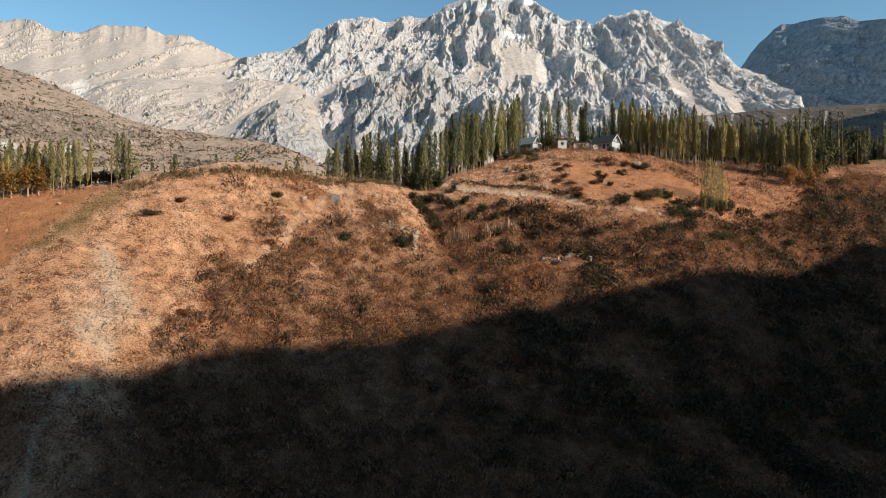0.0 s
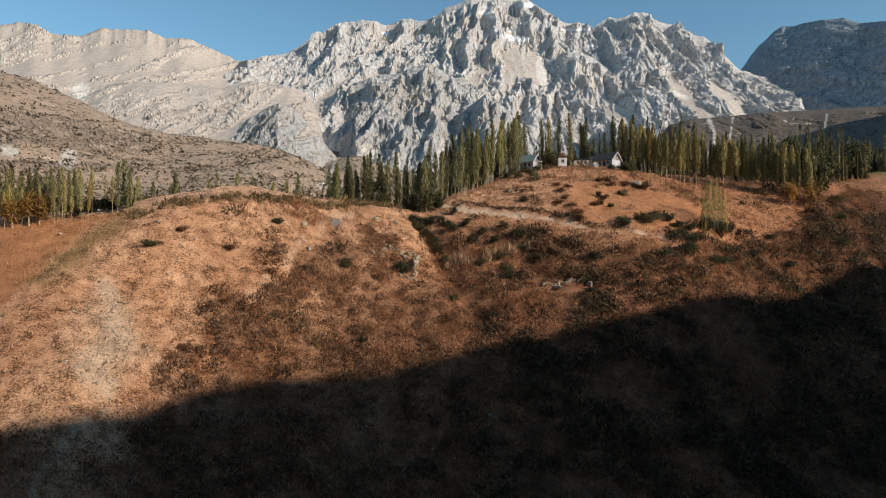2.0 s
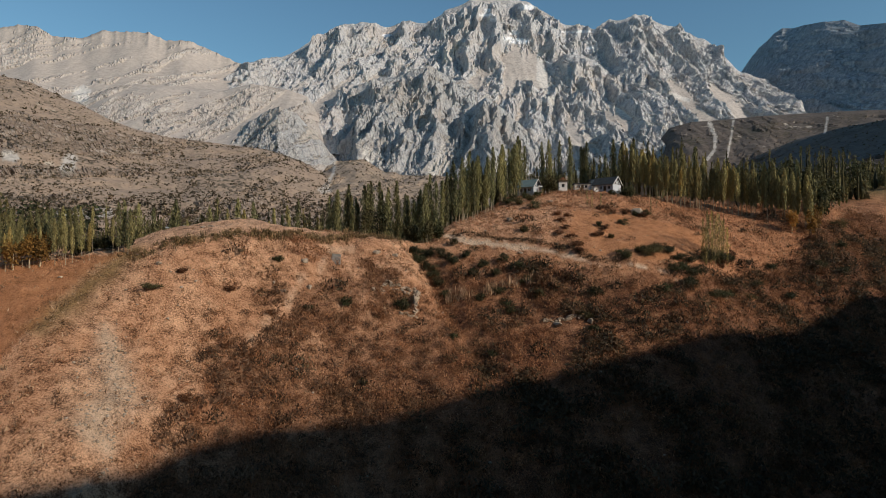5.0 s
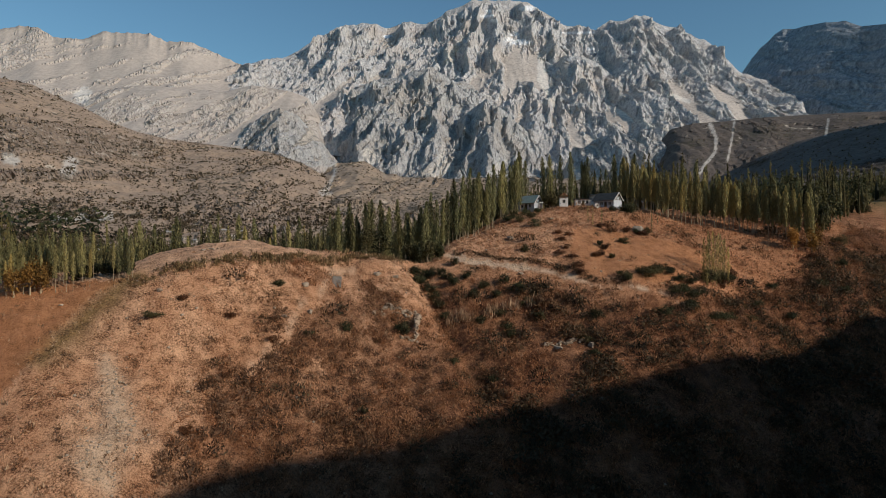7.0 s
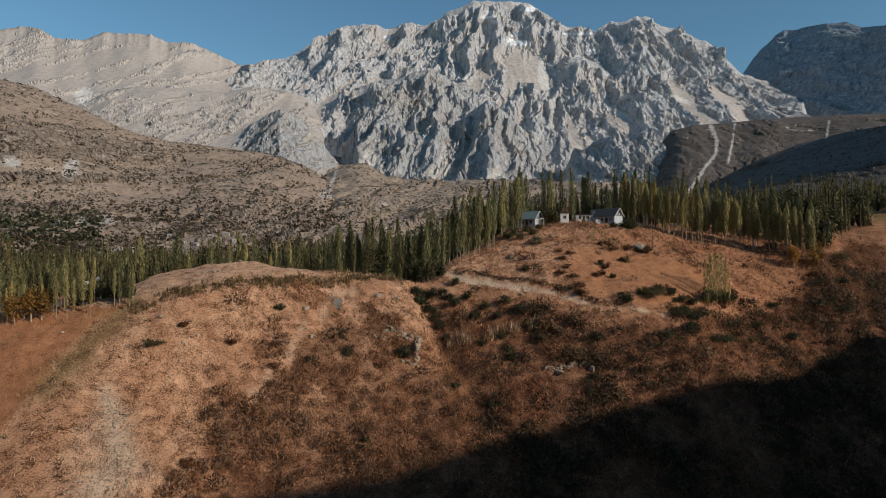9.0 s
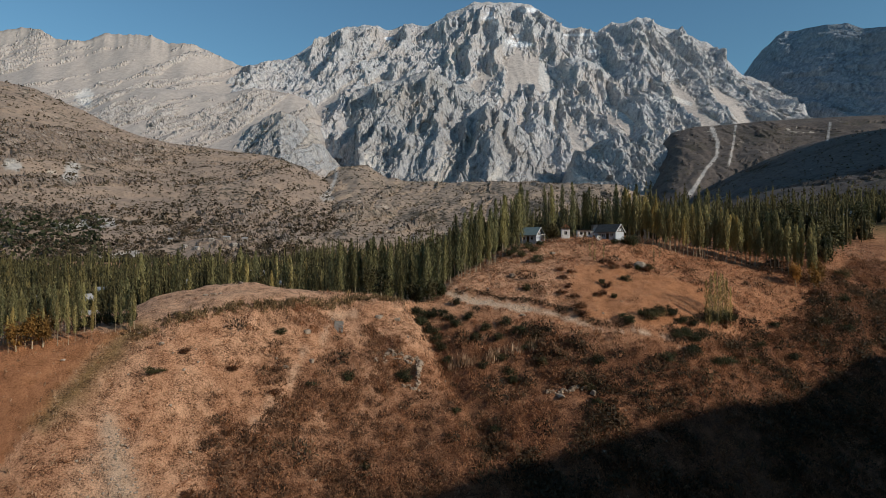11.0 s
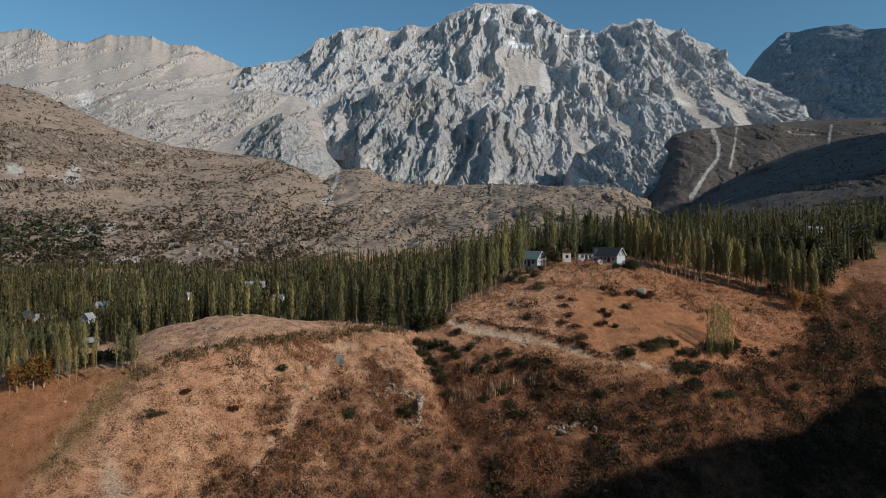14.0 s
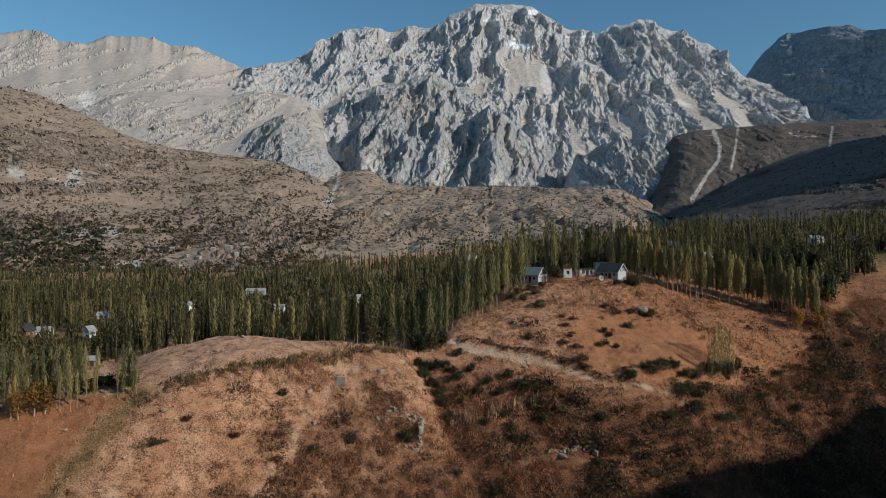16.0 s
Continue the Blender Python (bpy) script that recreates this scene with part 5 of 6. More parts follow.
def sapling(x, y, h):
    r = np.random.default_rng(int(x * 19 + y * 5))
    ob = tagged(new("sapling"), "thin bare young tree with pale stem", "sapling", "saplings on the hill")
    part("trunk", trunk_mesh("trunk", h, 0.07, r, 6), BARK, ob)
    pts = poplar_points(270 if h > 8 else 70, h, 0.62 if h > 8 else 0.3, r, 0.06)
    v, f = cards(pts, 0.26, (0, 0, 2.4), r, 4, 0.3, pts * (1, 1, 0) + (0, 0, 0.2))
    part("crown", arrays_mesh("crown", v, f), YELLOWING, ob, "sparse yellowing leaves")
    ob.matrix_world = pose(x, y, gz(x, y) - 0.1)


for x, y, h in ((41.0, 172.8, 5), (41.7, 170.0, 6), (63.8, 181.2, 7), (59.1, 172.5, 6), (44.9, 172.8, 4), (63.4, 148.0, 11), (64.8, 148.8, 13), (66.3, 149.8, 13.5), (67.7, 150.8, 12.5), (69.0, 151.5, 13), (70.4, 152.2, 12), (71.6, 152.8, 10), (66.1, 150.8, 12), (69.0, 152.5, 12.5), (63.8, 147.2, 10), (67.2, 151.0, 13), (70.4, 153.2, 11)):
    sapling(x, y, h)

# ---- rocks ----
def box_bm(boxes, bevel=0.015):
    """Boxes (x, y, z of the middle, then the three sizes), edges slightly broken."""
    bm = bmesh.new()
    for cx, cy, cz, sx, sy, sz in boxes:
        bmesh.ops.create_cube(bm, size=1, matrix=pose(cx, cy, cz) @ Matrix.Diagonal((sx, sy, sz, 1)))
    if bevel:
        bmesh.ops.bevel(bm, geom=bm.edges[:], offset=bevel, segments=1, affect="EDGES", clamp_overlap=True)
    return bm


ROCK = plain_material("weathered_limestone", (0.24, 0.185, 0.135), (0.47, 0.39, 0.30), 1.6, 0.95, 0, 0.12)


def rock_mesh(seed, points=26):
    """An angular block: the hull of scattered points, edges slightly worn."""
    r = random.Random(seed * 31 + 5)
    bm = bmesh.new()
    for _ in range(points):
        p = Vector((r.gauss(0, 1), r.gauss(0, 1), r.gauss(0, 1)))
        p.normalize()
        bm.verts.new(Vector((max(-0.8, min(0.8, p.x * 1.1)), max(-0.8, min(0.8, p.y * 1.1)), max(-0.75, min(0.75, p.z * 1.1)))) * r.uniform(0.85, 1.1))
    bmesh.ops.convex_hull(bm, input=bm.verts[:])
    bmesh.ops.delete(bm, geom=[v for v in bm.verts if not v.link_faces], context="VERTS")
    if points > 20:
        bmesh.ops.bevel(bm, geom=bm.edges[:], offset=0.05, segments=1, affect="EDGES", clamp_overlap=True)
    return bm


def boulder(x, y, sx, sy, sz, seed, label="pale grey limestone boulder lying in dry grass", sink=0.25):
    ob = part("boulder", rock_mesh(seed), ROCK)
    tagged(ob, label, "boulder")
    ob.matrix_world = pose(x, y, gz(x, y) + sz * (1 - 2 * sink) * 0.5, 0, 0, seed * 47) @ Matrix.Diagonal((sx, sy, sz, 1))
    return ob


for x, y, sx, sy, sz, sd in ((17.6, 162.0, 1.1, 0.9, 0.8, 1), (30.9, 175.8, 1, 0.8, 0.6, 2), (54.5, 170.0, 2.3, 1.7, 1.8, 3), (-15.6, 140.0, 1.1, 0.9, 0.7, 4), (30.7, 126.8, 0.8, 0.7, 0.8, 5), (23.8, 126.8, 2.2, 0.8, 0.6, 6), (-52.8, 112.0, 0.6, 0.6, 0.5, 7), (18.6, 146.2, 0.9, 0.6, 0.4, 8), (-68.6, 107.8, 0.5, 0.4, 0.3, 9), (53.5, 135.8, 0.6, 0.5, 0.5, 10), (-27.3, 122.0, 0.7, 0.6, 0.6, 11), (-31.5, 118.5, 0.7, 0.5, 0.4, 12), (-14.9, 128.2, 0.6, 0.5, 0.7, 13), (29.8, 115.2, 0.6, 0.5, 0.4, 14), (-51.3, 132.8, 0.9, 0.6, 0.35, 15), (-52.8, 132.3, 0.6, 0.5, 0.3, 16), (-49.9, 133.3, 0.5, 0.4, 0.25, 17), (-47.7, 140.0, 1.3, 0.5, 0.35, 18), (-11.4, 140.7, 0.8, 0.6, 0.6, 19), (-29.3, 127.0, 0.9, 0.6, 0.7, 20)):
    boulder(x, y, sx, sy, sz, sd)


def outcrop(x, y):
    """A broken limestone rim round a dark hollow, with a pale pillar of blocks down one side."""
    bm = bmesh.new()
    r = random.Random(4)
    spots = [(-4.0 + 0.42 * i, 2.9 + 0.5 * math.sin(i * 0.9) + r.uniform(-0.3, 0.3), r.uniform(0.28, 0.5), 0.35) for i in range(19)]
    spots += [(-3.4 + 0.6 * i + r.uniform(-0.3, 0.3), 3.5 + r.uniform(-0.3, 0.3), r.uniform(0.35, 0.6), 0.05) for i in range(12)]
    spots += [(3.3 + r.uniform(-0.35, 0.35), 3.0 - 0.42 * k, r.uniform(0.45, 0.75), 0.45) for k in range(14)]
    spots += [(-3.9 + r.uniform(-0.4, 0.4), 2.8 - 0.5 * k, r.uniform(0.35, 0.6), 0.2) for k in range(5)]
    spots += [(0.2 + 0.42 * k, -3.0 + r.uniform(-0.4, 0.3), r.uniform(0.3, 0.5), 0.1) for k in range(9)]
    for i, (bx, by, s, up) in enumerate(spots):
        piece = rock_mesh(i + 2, 16)
        m = pose(bx, by, gz(x + bx, y + by) - gz(x, y) + up * s, r.uniform(-25, 25), r.uniform(-25, 25), r.uniform(-40, 40)) @ Matrix.Diagonal((s * r.uniform(0.7, 1.3), s * r.uniform(0.8, 1.2), s * r.uniform(0.7, 1.2), 1))
        bmesh.ops.transform(piece, matrix=m, verts=piece.verts)
        me = bpy.data.meshes.new("piece")
        piece.to_mesh(me)
        piece.free()
        bm.from_mesh(me)
        bpy.data.meshes.remove(me)
    ob = part("rock_outcrop", bm, CHALK)
    ob.matrix_world = pose(x, y, gz(x, y))
    return tagged(ob, "broken pale limestone outcrop round a dark hollow", "rock outcrop")


CHALK = plain_material("pale_crumbling_stone", (0.24, 0.175, 0.12), (0.50, 0.40, 0.295), 2.2, 0.95, 0, 0.1)
outcrop(-9.2, 127.9)


def slab(x, y):
    """A grey stone slab leaning back against the slope."""
    bm = box_bm([(0, 0, 1.2, 2.1, 0.35, 2.9)], 0.09)
    for v in bm.verts:
        v.co += Vector((0.18 * noise.noise(v.co * 0.9), 0.08 * noise.noise(v.co * 1.7), 0.2 * noise.noise(v.co * 0.8 + Vector((4, 0, 0)))))
    ob = part("stone_slab", bm, GREYSTONE)
    ob.matrix_world = pose(x, y, gz(x, y) - 0.1, -38, 4, 8)
    tagged(ob, "flat grey stone slab leaning on the dry slope", "stone slab")


GREYSTONE = plain_material("grey_slab_stone", (0.15, 0.135, 0.115), (0.25, 0.225, 0.195), 1.4, 0.9, 0, 0.05)


slab(-23.9, 133.0)


def stone_bank(ax, ay, bx, by, count):
    """A low broken bank of pale stones along a line."""
    bm = bmesh.new()
    r = random.Random(12)
    for i in range(count):
        f = (i + r.random()) / count
        px, py, s = ax + f * (bx - ax), ay + f * (by - ay) + r.uniform(-0.5, 0.5), r.uniform(0.25, 0.6)
        piece = rock_mesh(i + 40, 16)
        bmesh.ops.transform(piece, matrix=pose(px - ax, py - ay, gz(px, py) - gz(ax, ay) + 0.3 * s, r.uniform(-20, 20), r.uniform(-20, 20), r.uniform(0, 90)) @ Matrix.Diagonal((s * 1.4, s, s * 0.9, 1)), verts=piece.verts)
        me = bpy.data.meshes.new("piece")
        piece.to_mesh(me)
        piece.free()
        bm.from_mesh(me)
        bpy.data.meshes.remove(me)
    ob = part("stone_bank", bm, CHALK)
    ob.matrix_world = pose(ax, ay, gz(ax, ay))
    tagged(ob, "low broken bank of pale stones among brushwood", "stone bank")


stone_bank(21.1, 127.8, 30.3, 127.8, 26)

# loose stones on the scree and along the track's bank
def stones(name, label, x, y, r, size, mat=ROCK):
    base = rock_mesh(9, 14)
    base.verts.index_update()
    bv = np.array([v.co[:] for v in base.verts])
    bf = np.array([[v.index for v in f.verts] for f in base.faces])
    base.free()
    n = len(x)
    s = size * r.uniform(0.4, 1.5, n) ** 1.5
    a = r.uniform(0, 6.28, n)
    v = bv[None] * s[:, None, None] * r.uniform(0.7, 1.2, (n, 1, 3))
    v = np.stack([v[..., 0] * np.cos(a)[:, None] - v[..., 1] * np.sin(a)[:, None], v[..., 0] * np.sin(a)[:, None] + v[..., 1] * np.cos(a)[:, None], v[..., 2]], -1)
    v += np.stack([x, y, ground_z(x, y) + 0.1 * s], 1)[:, None]
    f = bf[None] + (np.arange(n) * len(bv))[:, None, None]
    return tagged(part(name, arrays_mesh(name, v.reshape(-1, 3), f.reshape(-1, 3)), mat), label, "stones", kind="stuff")


PALESTONE = plain_material("pale_rubble", (0.52, 0.41, 0.30), (0.78, 0.64, 0.50), 2.0, 0.95, 0, 0.05)
x, y, r = scatter(9000, 41, lambda x, y: covers(x, y)[1] * 0.5, (-62, -35), (60, 104))
stones("scree_stones", "pale loose stones in an eroded gully", x, y, r, 0.15)
x, y, r = scatter(12000, 42, lambda x, y: np.exp(-(line_distance(x, y, TRACK[:4])[0] / 1.1) ** 2) * 0.6, (2, 38), (138, 160))
stones("bank_stones", "pale rubble on the cut bank of the track", x, y, r, 0.14, PALESTONE)
x, y, r = scatter(1500, 43, lambda x, y: 0.25 * (1 - covers(x, y)[0]) * (1 - inside(x, y, DOME_EDGE)), (-60, 110), (90, 185))
stones("slope_stones", "scattered limestone rocks on the slope", x, y, r, 0.19)

# ---- houses ----
# wall colour toned down to blue-grey for fronts turned away from the sun
SHADED_WALL = plain_material("shade_toned_blue_wall", (0.36, 0.40, 0.43), (0.54, 0.57, 0.59), 1.5, 0.9)
FARWALL = plain_material("dull_plaster_wall", (0.31, 0.265, 0.22), (0.43, 0.375, 0.315), 1.5, 0.9)
WHITEWASH = plain_material("whitewashed_wall", (0.62, 0.60, 0.56), (0.80, 0.78, 0.74), 1.5, 0.9)
BLUEWALL = plain_material("pale_blue_wall", (0.42, 0.47, 0.50), (0.56, 0.60, 0.62), 1.5, 0.9)
SHEETROOF = plain_material("weathered_sheet_roof", (0.26, 0.26, 0.25), (0.40, 0.39, 0.37), 1.0, 0.75)
TEAL = plain_material("teal_sheet_roof", (0.12, 0.175, 0.175), (0.21, 0.275, 0.275), 1.0, 0.9)
SLATEROOF = plain_material("dark_slate_roof", (0.035, 0.04, 0.042), (0.075, 0.08, 0.082), 1.2, 0.95)
DARKWOOD = plain_material("dark_timber", (0.05, 0.035, 0.022), (0.11, 0.08, 0.05), 4.0)
REDWOOD = plain_material("red_brown_timber", (0.20, 0.085, 0.045), (0.30, 0.14, 0.08), 4.0)
m, n, l, bsdf = material("window_glass", 0.08)
bsdf.inputs["Base Color"].default_value, bsdf.inputs["Specular IOR Level"].default_value = (0.02, 0.025, 0.03, 1), 0.6
GLASS = m
IRON = plain_material("grey_paint_metal", (0.5, 0.5, 0.5), (0.68, 0.68, 0.67), 3.0, 0.4)


def shell_bm(w, d, h, rise, holes):
    """House walls, 0.25 thick, ridge along x; holes in the front wall (-y): (x, z, width, height)."""
    bm = bmesh.new()
    xs = sorted({-w / 2, w / 2, *[e for hx, hz, hw, hh in holes for e in (hx - hw / 2, hx + hw / 2)]})
    zs = sorted({-0.6, h, *[e for hx, hz, hw, hh in holes for e in (hz - hh / 2, hz + hh / 2)]})
    t = 0.25
    for a, b in zip(xs, xs[1:]):
        for c, e in zip(zs, zs[1:]):
            mx, mz = (a + b) / 2, (c + e) / 2
            if any(abs(mx - hx) < hw / 2 and abs(mz - hz) < hh / 2 for hx, hz, hw, hh in holes):
                continue
            bmesh.ops.create_cube(bm, size=1, matrix=pose(mx, -d / 2 + t / 2, mz) @ Matrix.Diagonal((b - a, t, e - c, 1)))
    bmesh.ops.create_cube(bm, size=1, matrix=pose(0, d / 2 - t / 2, (h - 0.6) / 2) @ Matrix.Diagonal((w, t, h + 0.6, 1)))
    for sx in (-1, 1):
        bmesh.ops.create_cube(bm, size=1, matrix=pose(sx * (w / 2 - t / 2), 0, (h - 0.6) / 2) @ Matrix.Diagonal((t, d - 2 * t, h + 0.6, 1)))
        if rise:
            x0, x1 = sx * (w / 2), sx * (w / 2 - t)
            v = [bm.verts.new(p) for p in ((x0, -d / 2, h), (x0, d / 2, h), (x0, 0, h + rise), (x1, -d / 2, h), (x1, d / 2, h), (x1, 0, h + rise))]
            for f in ((0, 1, 2), (5, 4, 3), (0, 3, 4, 1), (1, 4, 5, 2), (2, 5, 3, 0)):
                bm.faces.new([v[i] for i in f])
    bmesh.ops.recalc_face_normals(bm, faces=bm.faces)
    return bm


def slab_bm(w, length, thick):
    return box_bm([(0, 0, 0, w, length, thick)], 0.02)


def house(x, y, w, d, h, rise, turn, wallmat, roofmat, label, windows=3, door=True, z=None, over=0.45):
    ob = tagged(new("house"), label, "house", "houses of the village")
    step = w / (windows + 1 + (1 if door else 0))
    spots = [-w / 2 + step * (i + 1) for i in range(windows + (1 if door else 0))]
    holes = []
    for i, sx in enumerate(spots):
        holes.append((sx, 1.0, 0.95, 2.0) if door and i == len(spots) // 2 else (sx, 1.45, 1.0, 1.15))
    part("wall", shell_bm(w, d, h, rise, holes), wallmat, ob)
    for hx, hz, hw, hh in holes:
        if hh > 1.5:
            part("door", box_bm([(hx, -d / 2 + 0.16, hz, hw, 0.08, hh)]), DARKWOOD, ob, "dark timber door")
            continue
        f = 0.08
        win = part("window", box_bm([(hx, -d / 2 + 0.1, hz + hh / 2 - f / 2, hw, 0.1, f), (hx, -d / 2 + 0.1, hz - hh / 2 + f / 2, hw, 0.1, f), (hx - hw / 2 + f / 2, -d / 2 + 0.1, hz, f, 0.1, hh - 2 * f),
                                     (hx + hw / 2 - f / 2, -d / 2 + 0.1, hz, f, 0.1, hh - 2 * f), (hx, -d / 2 + 0.1, hz, 0.05, 0.07, hh - 2 * f)], 0), WHITEWASH, ob, "white window frame")
        part("pane", box_bm([(hx, -d / 2 + 0.13, hz, hw - 2 * f, 0.02, hh - 2 * f)], 0), GLASS, win, "dark glass pane")
    if rise:
        run = math.hypot(d / 2 + over, rise * (1 + 2 * over / d))
        a = math.degrees(math.atan2(rise, d / 2))
        for s in (-1, 1):
            r = part("roof", slab_bm(w + 2 * over, run, 0.09), roofmat, ob)
            top = Vector((0, 0, h + rise + 0.08))
            r.matrix_local = pose(top.x, top.y, top.z) @ pose(0, 0, 0, s * -a) @ pose(0, s * run / 2, 0)
    else:
        part("roof", box_bm([(0, 0, h + 0.1, w + 2 * over, d + 2 * over, 0.18)]), roofmat, ob)
    ob.matrix_world = pose(x, y, gz(x, y) + 0.15 if z is None else z, 0, 0, turn)
    return ob


def slope_height(name, x, y):
    """Height of a far slope under a place on the plan."""
    ob = bpy.data.objects[name]
    hit, place, _, _ = ob.ray_cast((x, y, 900), (0, 0, -1))
    return place.z + 0.3 if hit else gz(x, y)


def beam(a, b, thick):
    """A square timber from a to b, as boxes do."""
    bm = box_bm([(0, 0, 0, thick, thick, (Vector(b) - Vector(a)).length)], 0.01)
    mid = (Vector(a) + Vector(b)) / 2
    turn = (Vector(b) - Vector(a)).to_track_quat("Z", "Y").to_matrix().to_4x4()
    bmesh.ops.transform(bm, matrix=Matrix.Translation(mid) @ turn, verts=bm.verts)
    return bm


def gable_timbers(ob, w, d, h, rise, mat):
    """Dark timbers on the right-hand gable: tie beam, posts and braces, and the barge boards."""
    x = w / 2 + 0.04
    for a, b in (((x, -d / 2, h), (x, d / 2, h)), ((x, 0, h), (x, 0, h + rise)), ((x, -d / 4, h), (x, 0, h + rise * 0.8)), ((x, d / 4, h), (x, 0, h + rise * 0.8)), ((x, -d / 4, h), (x, -d / 4, h + rise / 2)), ((x, d / 4, h), (x, d / 4, h + rise / 2))):
        part("beam", beam(a, b, 0.14), mat, ob, "dark timber beam")
    for s in (-1, 1):
        part("barge_board", beam((w / 2 + 0.42, s * (d / 2 + 0.4), h - 0.25), (w / 2 + 0.42, 0, h + rise + 0.02), 0.18), WHITEWASH, ob, "white barge board")


def porch(ob, w, d):
    """A timber veranda along the right-hand end: deck, posts, rail and a lean-to roof."""
    x0, x1 = w / 2 + 0.05, w / 2 + 1.7
    part("deck", box_bm([((x0 + x1) / 2, 0, 0.25, x1 - x0, d, 0.15)]), REDWOOD, ob, "red-brown timber deck")
    for y in (-d / 2 + 0.1, 0, d / 2 - 0.1):
        part("post", box_bm([(x1 - 0.1, y, 1.35, 0.13, 0.13, 2.1)]), WHITEWASH, ob, "white veranda post")
    part("rail", box_bm([(x1 - 0.1, 0, 1.1, 0.07, d, 0.09)]), REDWOOD, ob, "red-brown hand rail")
    part("rail", box_bm([(x1 - 0.1, 0, 0.7, 0.05, d, 0.07)]), REDWOOD, ob, "red-brown lower rail")
    part("balcony_beam", box_bm([(x1 - 0.1, 0, 2.45, 0.16, d, 0.16)]), WHITEWASH, ob, "white balcony beam")


def shed_frame(ob, w, d, h, rise):
    """Open rafters over a small shed."""
    for y in (-d / 2 + 0.1, 0, d / 2 - 0.1):
        for s in (-1, 1):
            part("rafter", beam((s * w / 2, y, h + 0.18), (0, y, h + rise), 0.12), REDWOOD, ob, "bare timber rafter")
        part("king_post", beam((0, y, h + 0.1), (0, y, h + rise), 0.1), REDWOOD, ob, "bare timber post")


def satellite_dish(x, y, size):
    ob = tagged(new("satellite_dish"), "white satellite dish on a short pole before a house", "satellite dish")
    bm = bmesh.new()
    rings, seg = 6, 24
    loops = []
    for i in range(1, rings + 1):
        q = i / rings * size / 2
        loops.append([bm.verts.new((q * math.cos(k * 2 * math.pi / seg), 0.55 * (q * q) / size * -1, q * math.sin(k * 2 * math.pi / seg))) for k in range(seg)])
    mid = bm.verts.new((0, 0, 0))
    for k in range(seg):
        bm.faces.new((mid, loops[0][k], loops[0][(k + 1) % seg]))
        for a, b in zip(loops, loops[1:]):
            bm.faces.new((a[k], b[k], b[(k + 1) % seg], a[(k + 1) % seg]))
    bmesh.ops.solidify(bm, geom=bm.faces[:], thickness=0.03)
    dish = part("dish", bm, WHITEWASH, ob, smooth=True)
    dish.matrix_local = pose(0, 0, 1.1, -14)
    part("receiver", box_bm([(0, -0.5, 1.15, 0.32, 0.3, 0.32)], 0.04), DARKWOOD, ob, "dark receiver head")
    part("arm", beam((0, -0.02, 0.65), (0, -0.5, 1.1), 0.05), IRON, ob)
    part("pole", box_bm([(0, 0.12, 0.4, 0.1, 0.1, 1.3)]), IRON, ob)
    ob.matrix_world = pose(x, y, gz(x, y), 0, 0, 10)


blue_house = house(26.9, 191.0, 5.8, 5, 2.6, 2.2, -36, SHADED_WALL, TEAL, "small blue-grey house with teal sheet roof and timber veranda", 2, True)
slate_house = house(52.3, 194.0, 7, 5.6, 2.6, 2.3, -42, SHADED_WALL, SLATEROOF, "white-gabled house with a dark slate roof", 3, True)
white_shed = house(38.0, 193.0, 2.6, 2.4, 2.9, 0, -6, WHITEWASH, DARKWOOD, "small whitewashed shed with open timber rafters", 1, False)
house(44.9, 197.0, 4.8, 3.5, 2.4, 0, -4, WHITEWASH, SLATEROOF, "low white outbuilding with a flat dark roof", 2, True)
house(50.8, 203.0, 3.6, 3, 3.6, 0, 0, WHITEWASH, SHEETROOF, "white flat-roofed hut behind the slate-roofed house", 1, False)
house(-160.7, 240.0, 4.8, 4.2, 2.4, 1.7, 12, WHITEWASH, SHEETROOF, "white valley house with a grey hipped roof", 3, True)
house(-165.5, 236.0, 4.2, 4.5, 3, 2.4, 80, REDWOOD, SLATEROOF, "brown timber house among the poplars", 2, True)
house(-139.9, 235.0, 2.8, 3.6, 2.7, 1.7, 70, BLUEWALL, SHEETROOF, "pale blue house with a sheet-metal roof", 2, True)
house(-171.6, 300.0, 4.6, 4, 2.4, 1.5, 15, FARWALL, SHEETROOF, "white house under trees with grey roof", 2, True)
house(-141.0, 330.0, 4.9, 4.5, 4, 1.8, 60, WHITEWASH, SHEETROOF, "white house with a light gable among poplars", 2, True)
house(-89.7, 320.0, 6.3, 4.5, 3, 1.2, 0, WHITEWASH, SHEETROOF, "long white house in the valley wood", 3, True)
house(-133.4, 420.0, 12.6, 5.2, 3, 1.6, 5, SHEETROOF, SHEETROOF, "long grey farm shed in a clearing", 3, True)
house(-50.5, 330.0, 5.6, 4.5, 3, 1.6, 20, WHITEWASH, SHEETROOF, "white house in a small clearing of the wood", 2, True)
house(21.6, 520.0, 6.3, 6, 4, 3, 70, WHITEWASH, SHEETROOF, "white gabled house deep in the wood", 2, True)
house(121.4, 330.0, 5.6, 5.2, 4, 2.6, -30, WHITEWASH, SHEETROOF, "white house with a pale roof above the poplars", 2, True)
house(70.1, 212.0, 1.7, 1.7, 2.8, 0.8, 0, WHITEWASH, SHEETROOF, "narrow white hut behind the poplar rows", 1, False)
house(96.3, 228.0, 3.5, 3.8, 5, 1.6, 30, WHITEWASH, SHEETROOF, "pale house half hidden by poplars", 1, True)
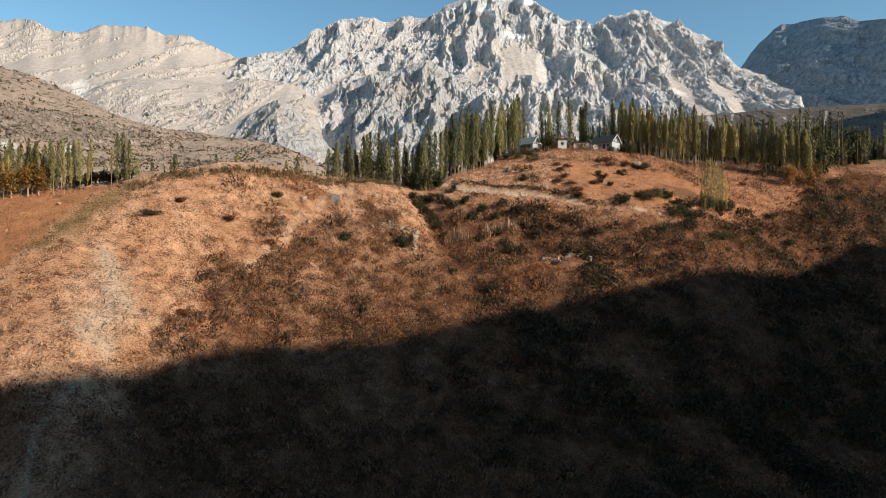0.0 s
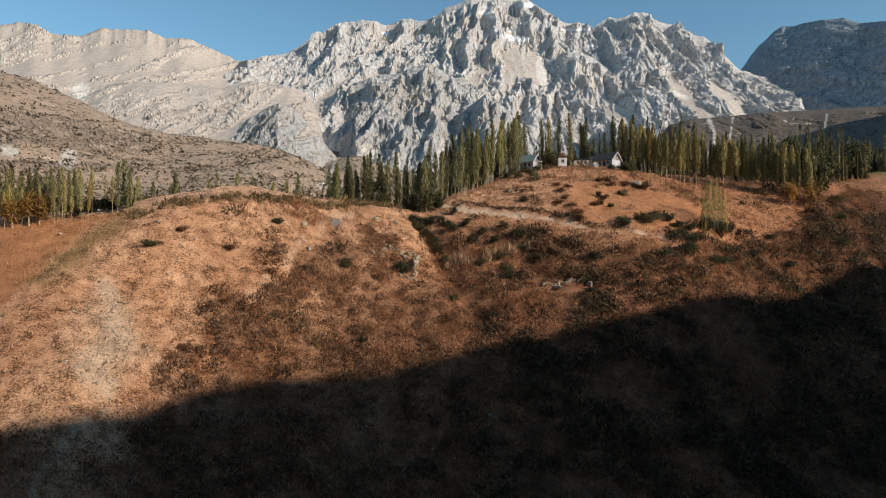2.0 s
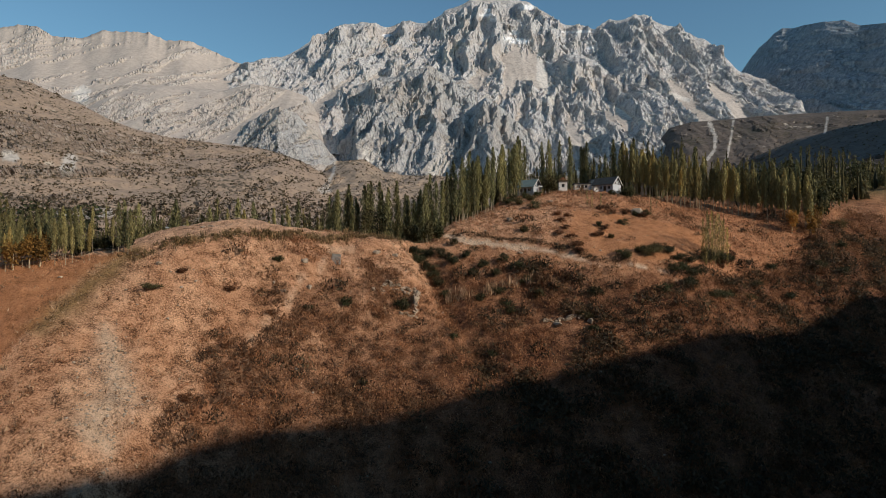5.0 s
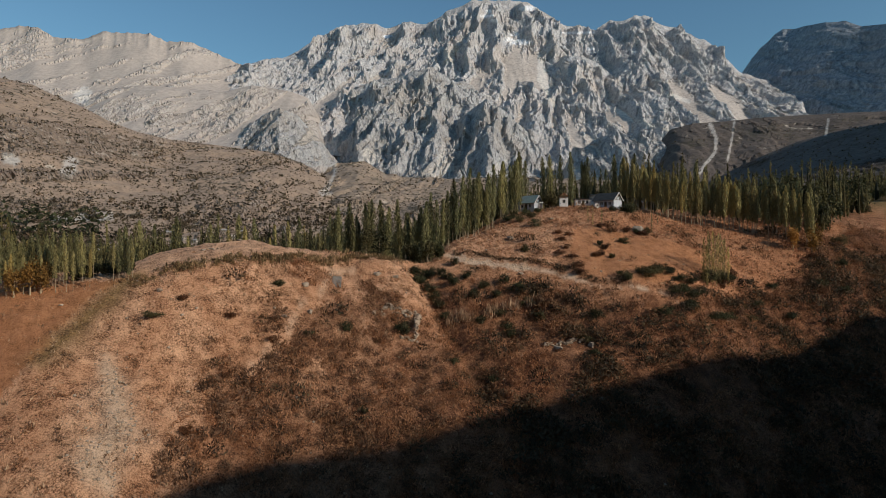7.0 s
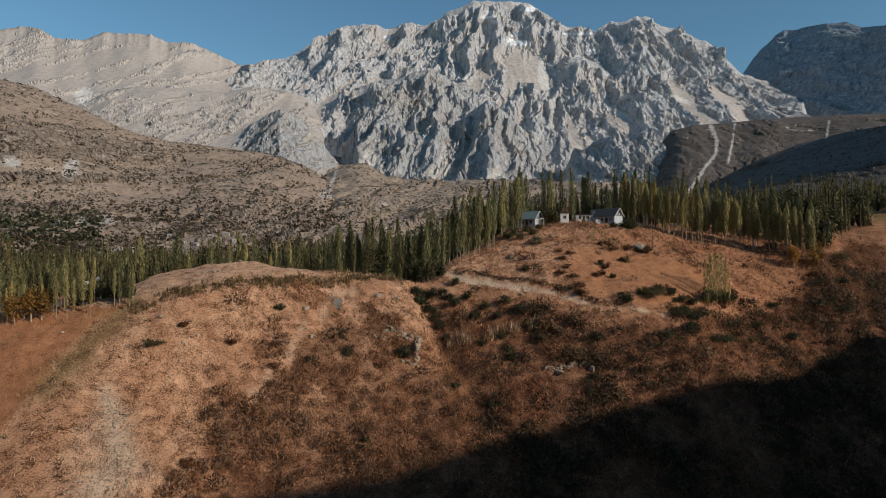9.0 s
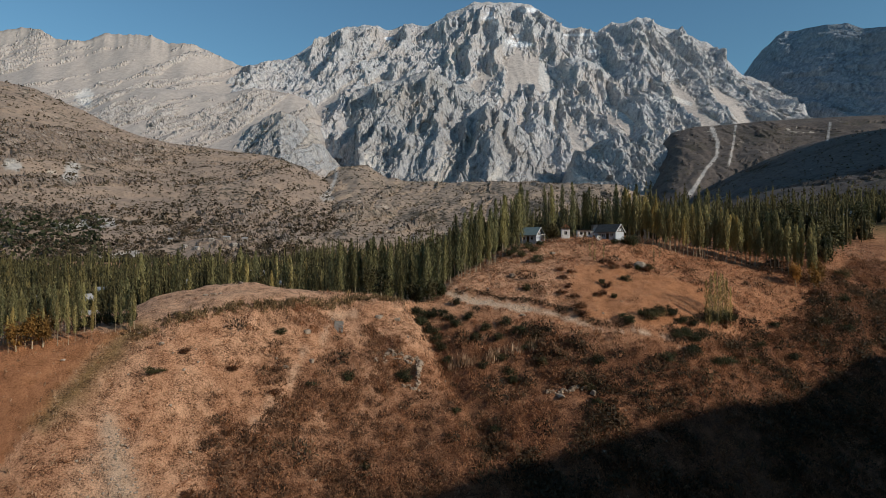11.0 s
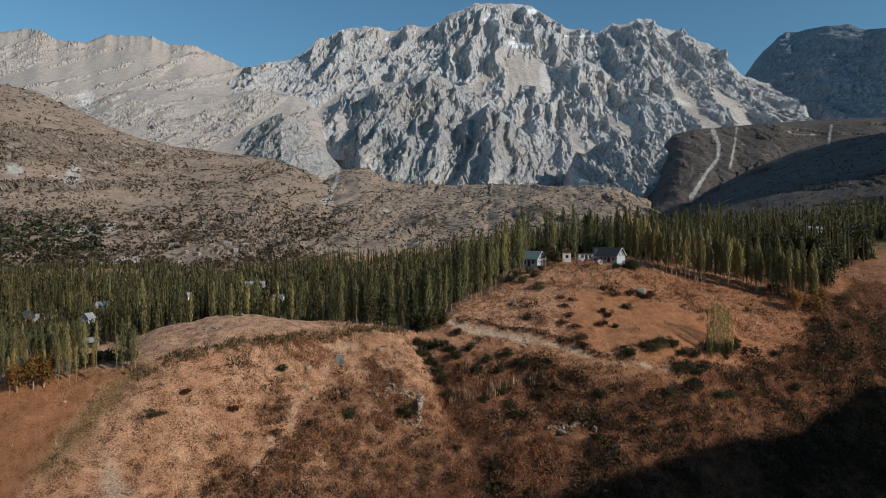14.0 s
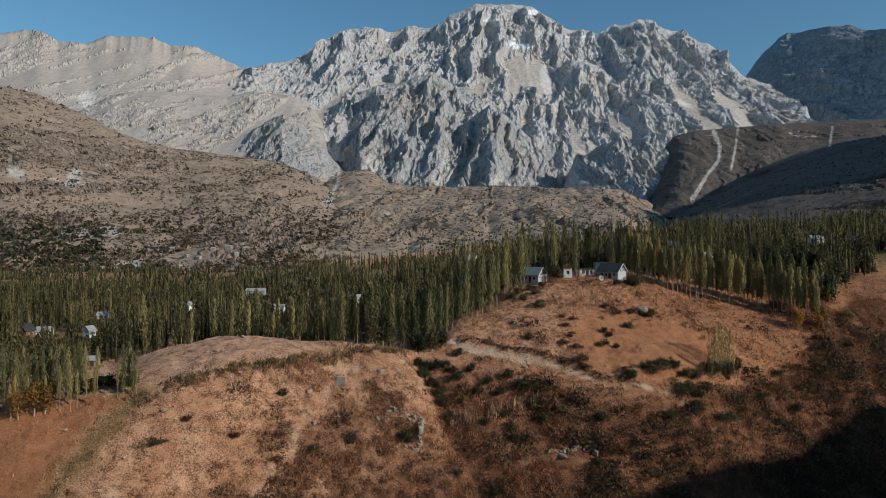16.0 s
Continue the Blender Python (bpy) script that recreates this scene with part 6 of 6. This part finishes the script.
house(200.2, 330.0, 6.3, 5.2, 3.4, 1.8, -10, WHITEWASH, SHEETROOF, "white house at the upper edge of the wood", 2, True)
house(205.4, 310.0, 4.2, 4.5, 4, 2.2, 60, BLUEWALL, SHEETROOF, "small pale blue gabled house uphill", 1, True)
house(-97.5, 165.0, 3, 3, 1.9, 0.9, 10, FARWALL, SHEETROOF, "low house with a light blue roof below the knoll", 1, True)
house(-371, 813, 6, 5, 2.8, 1.4, 10, FARWALL, SHEETROOF, "far plastered village house in a dry clearing", 2, True, slope_height("scrubby_hill", -371, 813))
house(-332, 747, 7, 5, 2.8, 1.4, 60, FARWALL, FARWALL, "far plastered village house in a dry clearing", 2, True, slope_height("scrubby_hill", -332, 747))
house(-321, 779, 5, 5, 2.8, 1.4, -20, FARWALL, SHEETROOF, "far plastered village house in a dry clearing", 2, True, slope_height("scrubby_hill", -321, 779))
house(-313, 806, 6, 5, 2.8, 1.4, 5, FARWALL, FARWALL, "far plastered village house in a dry clearing", 2, True, slope_height("scrubby_hill", -313, 806))
house(-296, 815, 9, 5, 2.8, 1.4, 0, FARWALL, SHEETROOF, "far plastered village house in a dry clearing", 2, True, slope_height("scrubby_hill", -296, 815))
house(-277, 790, 6, 5, 2.8, 1.4, 40, FARWALL, FARWALL, "far plastered village house in a dry clearing", 2, True, slope_height("scrubby_hill", -277, 790))
house(-270, 810, 7, 5, 2.8, 1.4, 15, FARWALL, SHEETROOF, "far plastered village house in a dry clearing", 2, True, slope_height("scrubby_hill", -270, 810))
house(-342, 790, 5, 5, 2.8, 1.4, 70, FARWALL, FARWALL, "far plastered village house in a dry clearing", 2, True, slope_height("scrubby_hill", -342, 790))
porch(blue_house, 5.8, 5.0)
gable_timbers(blue_house, 5.8, 5.0, 2.6, 2.2, DARKWOOD)
gable_timbers(slate_house, 7.0, 5.6, 2.6, 2.3, DARKWOOD)
shed_frame(white_shed, 2.6, 2.4, 2.9, 1.3)
satellite_dish(47.5, 188.5, 1.7)
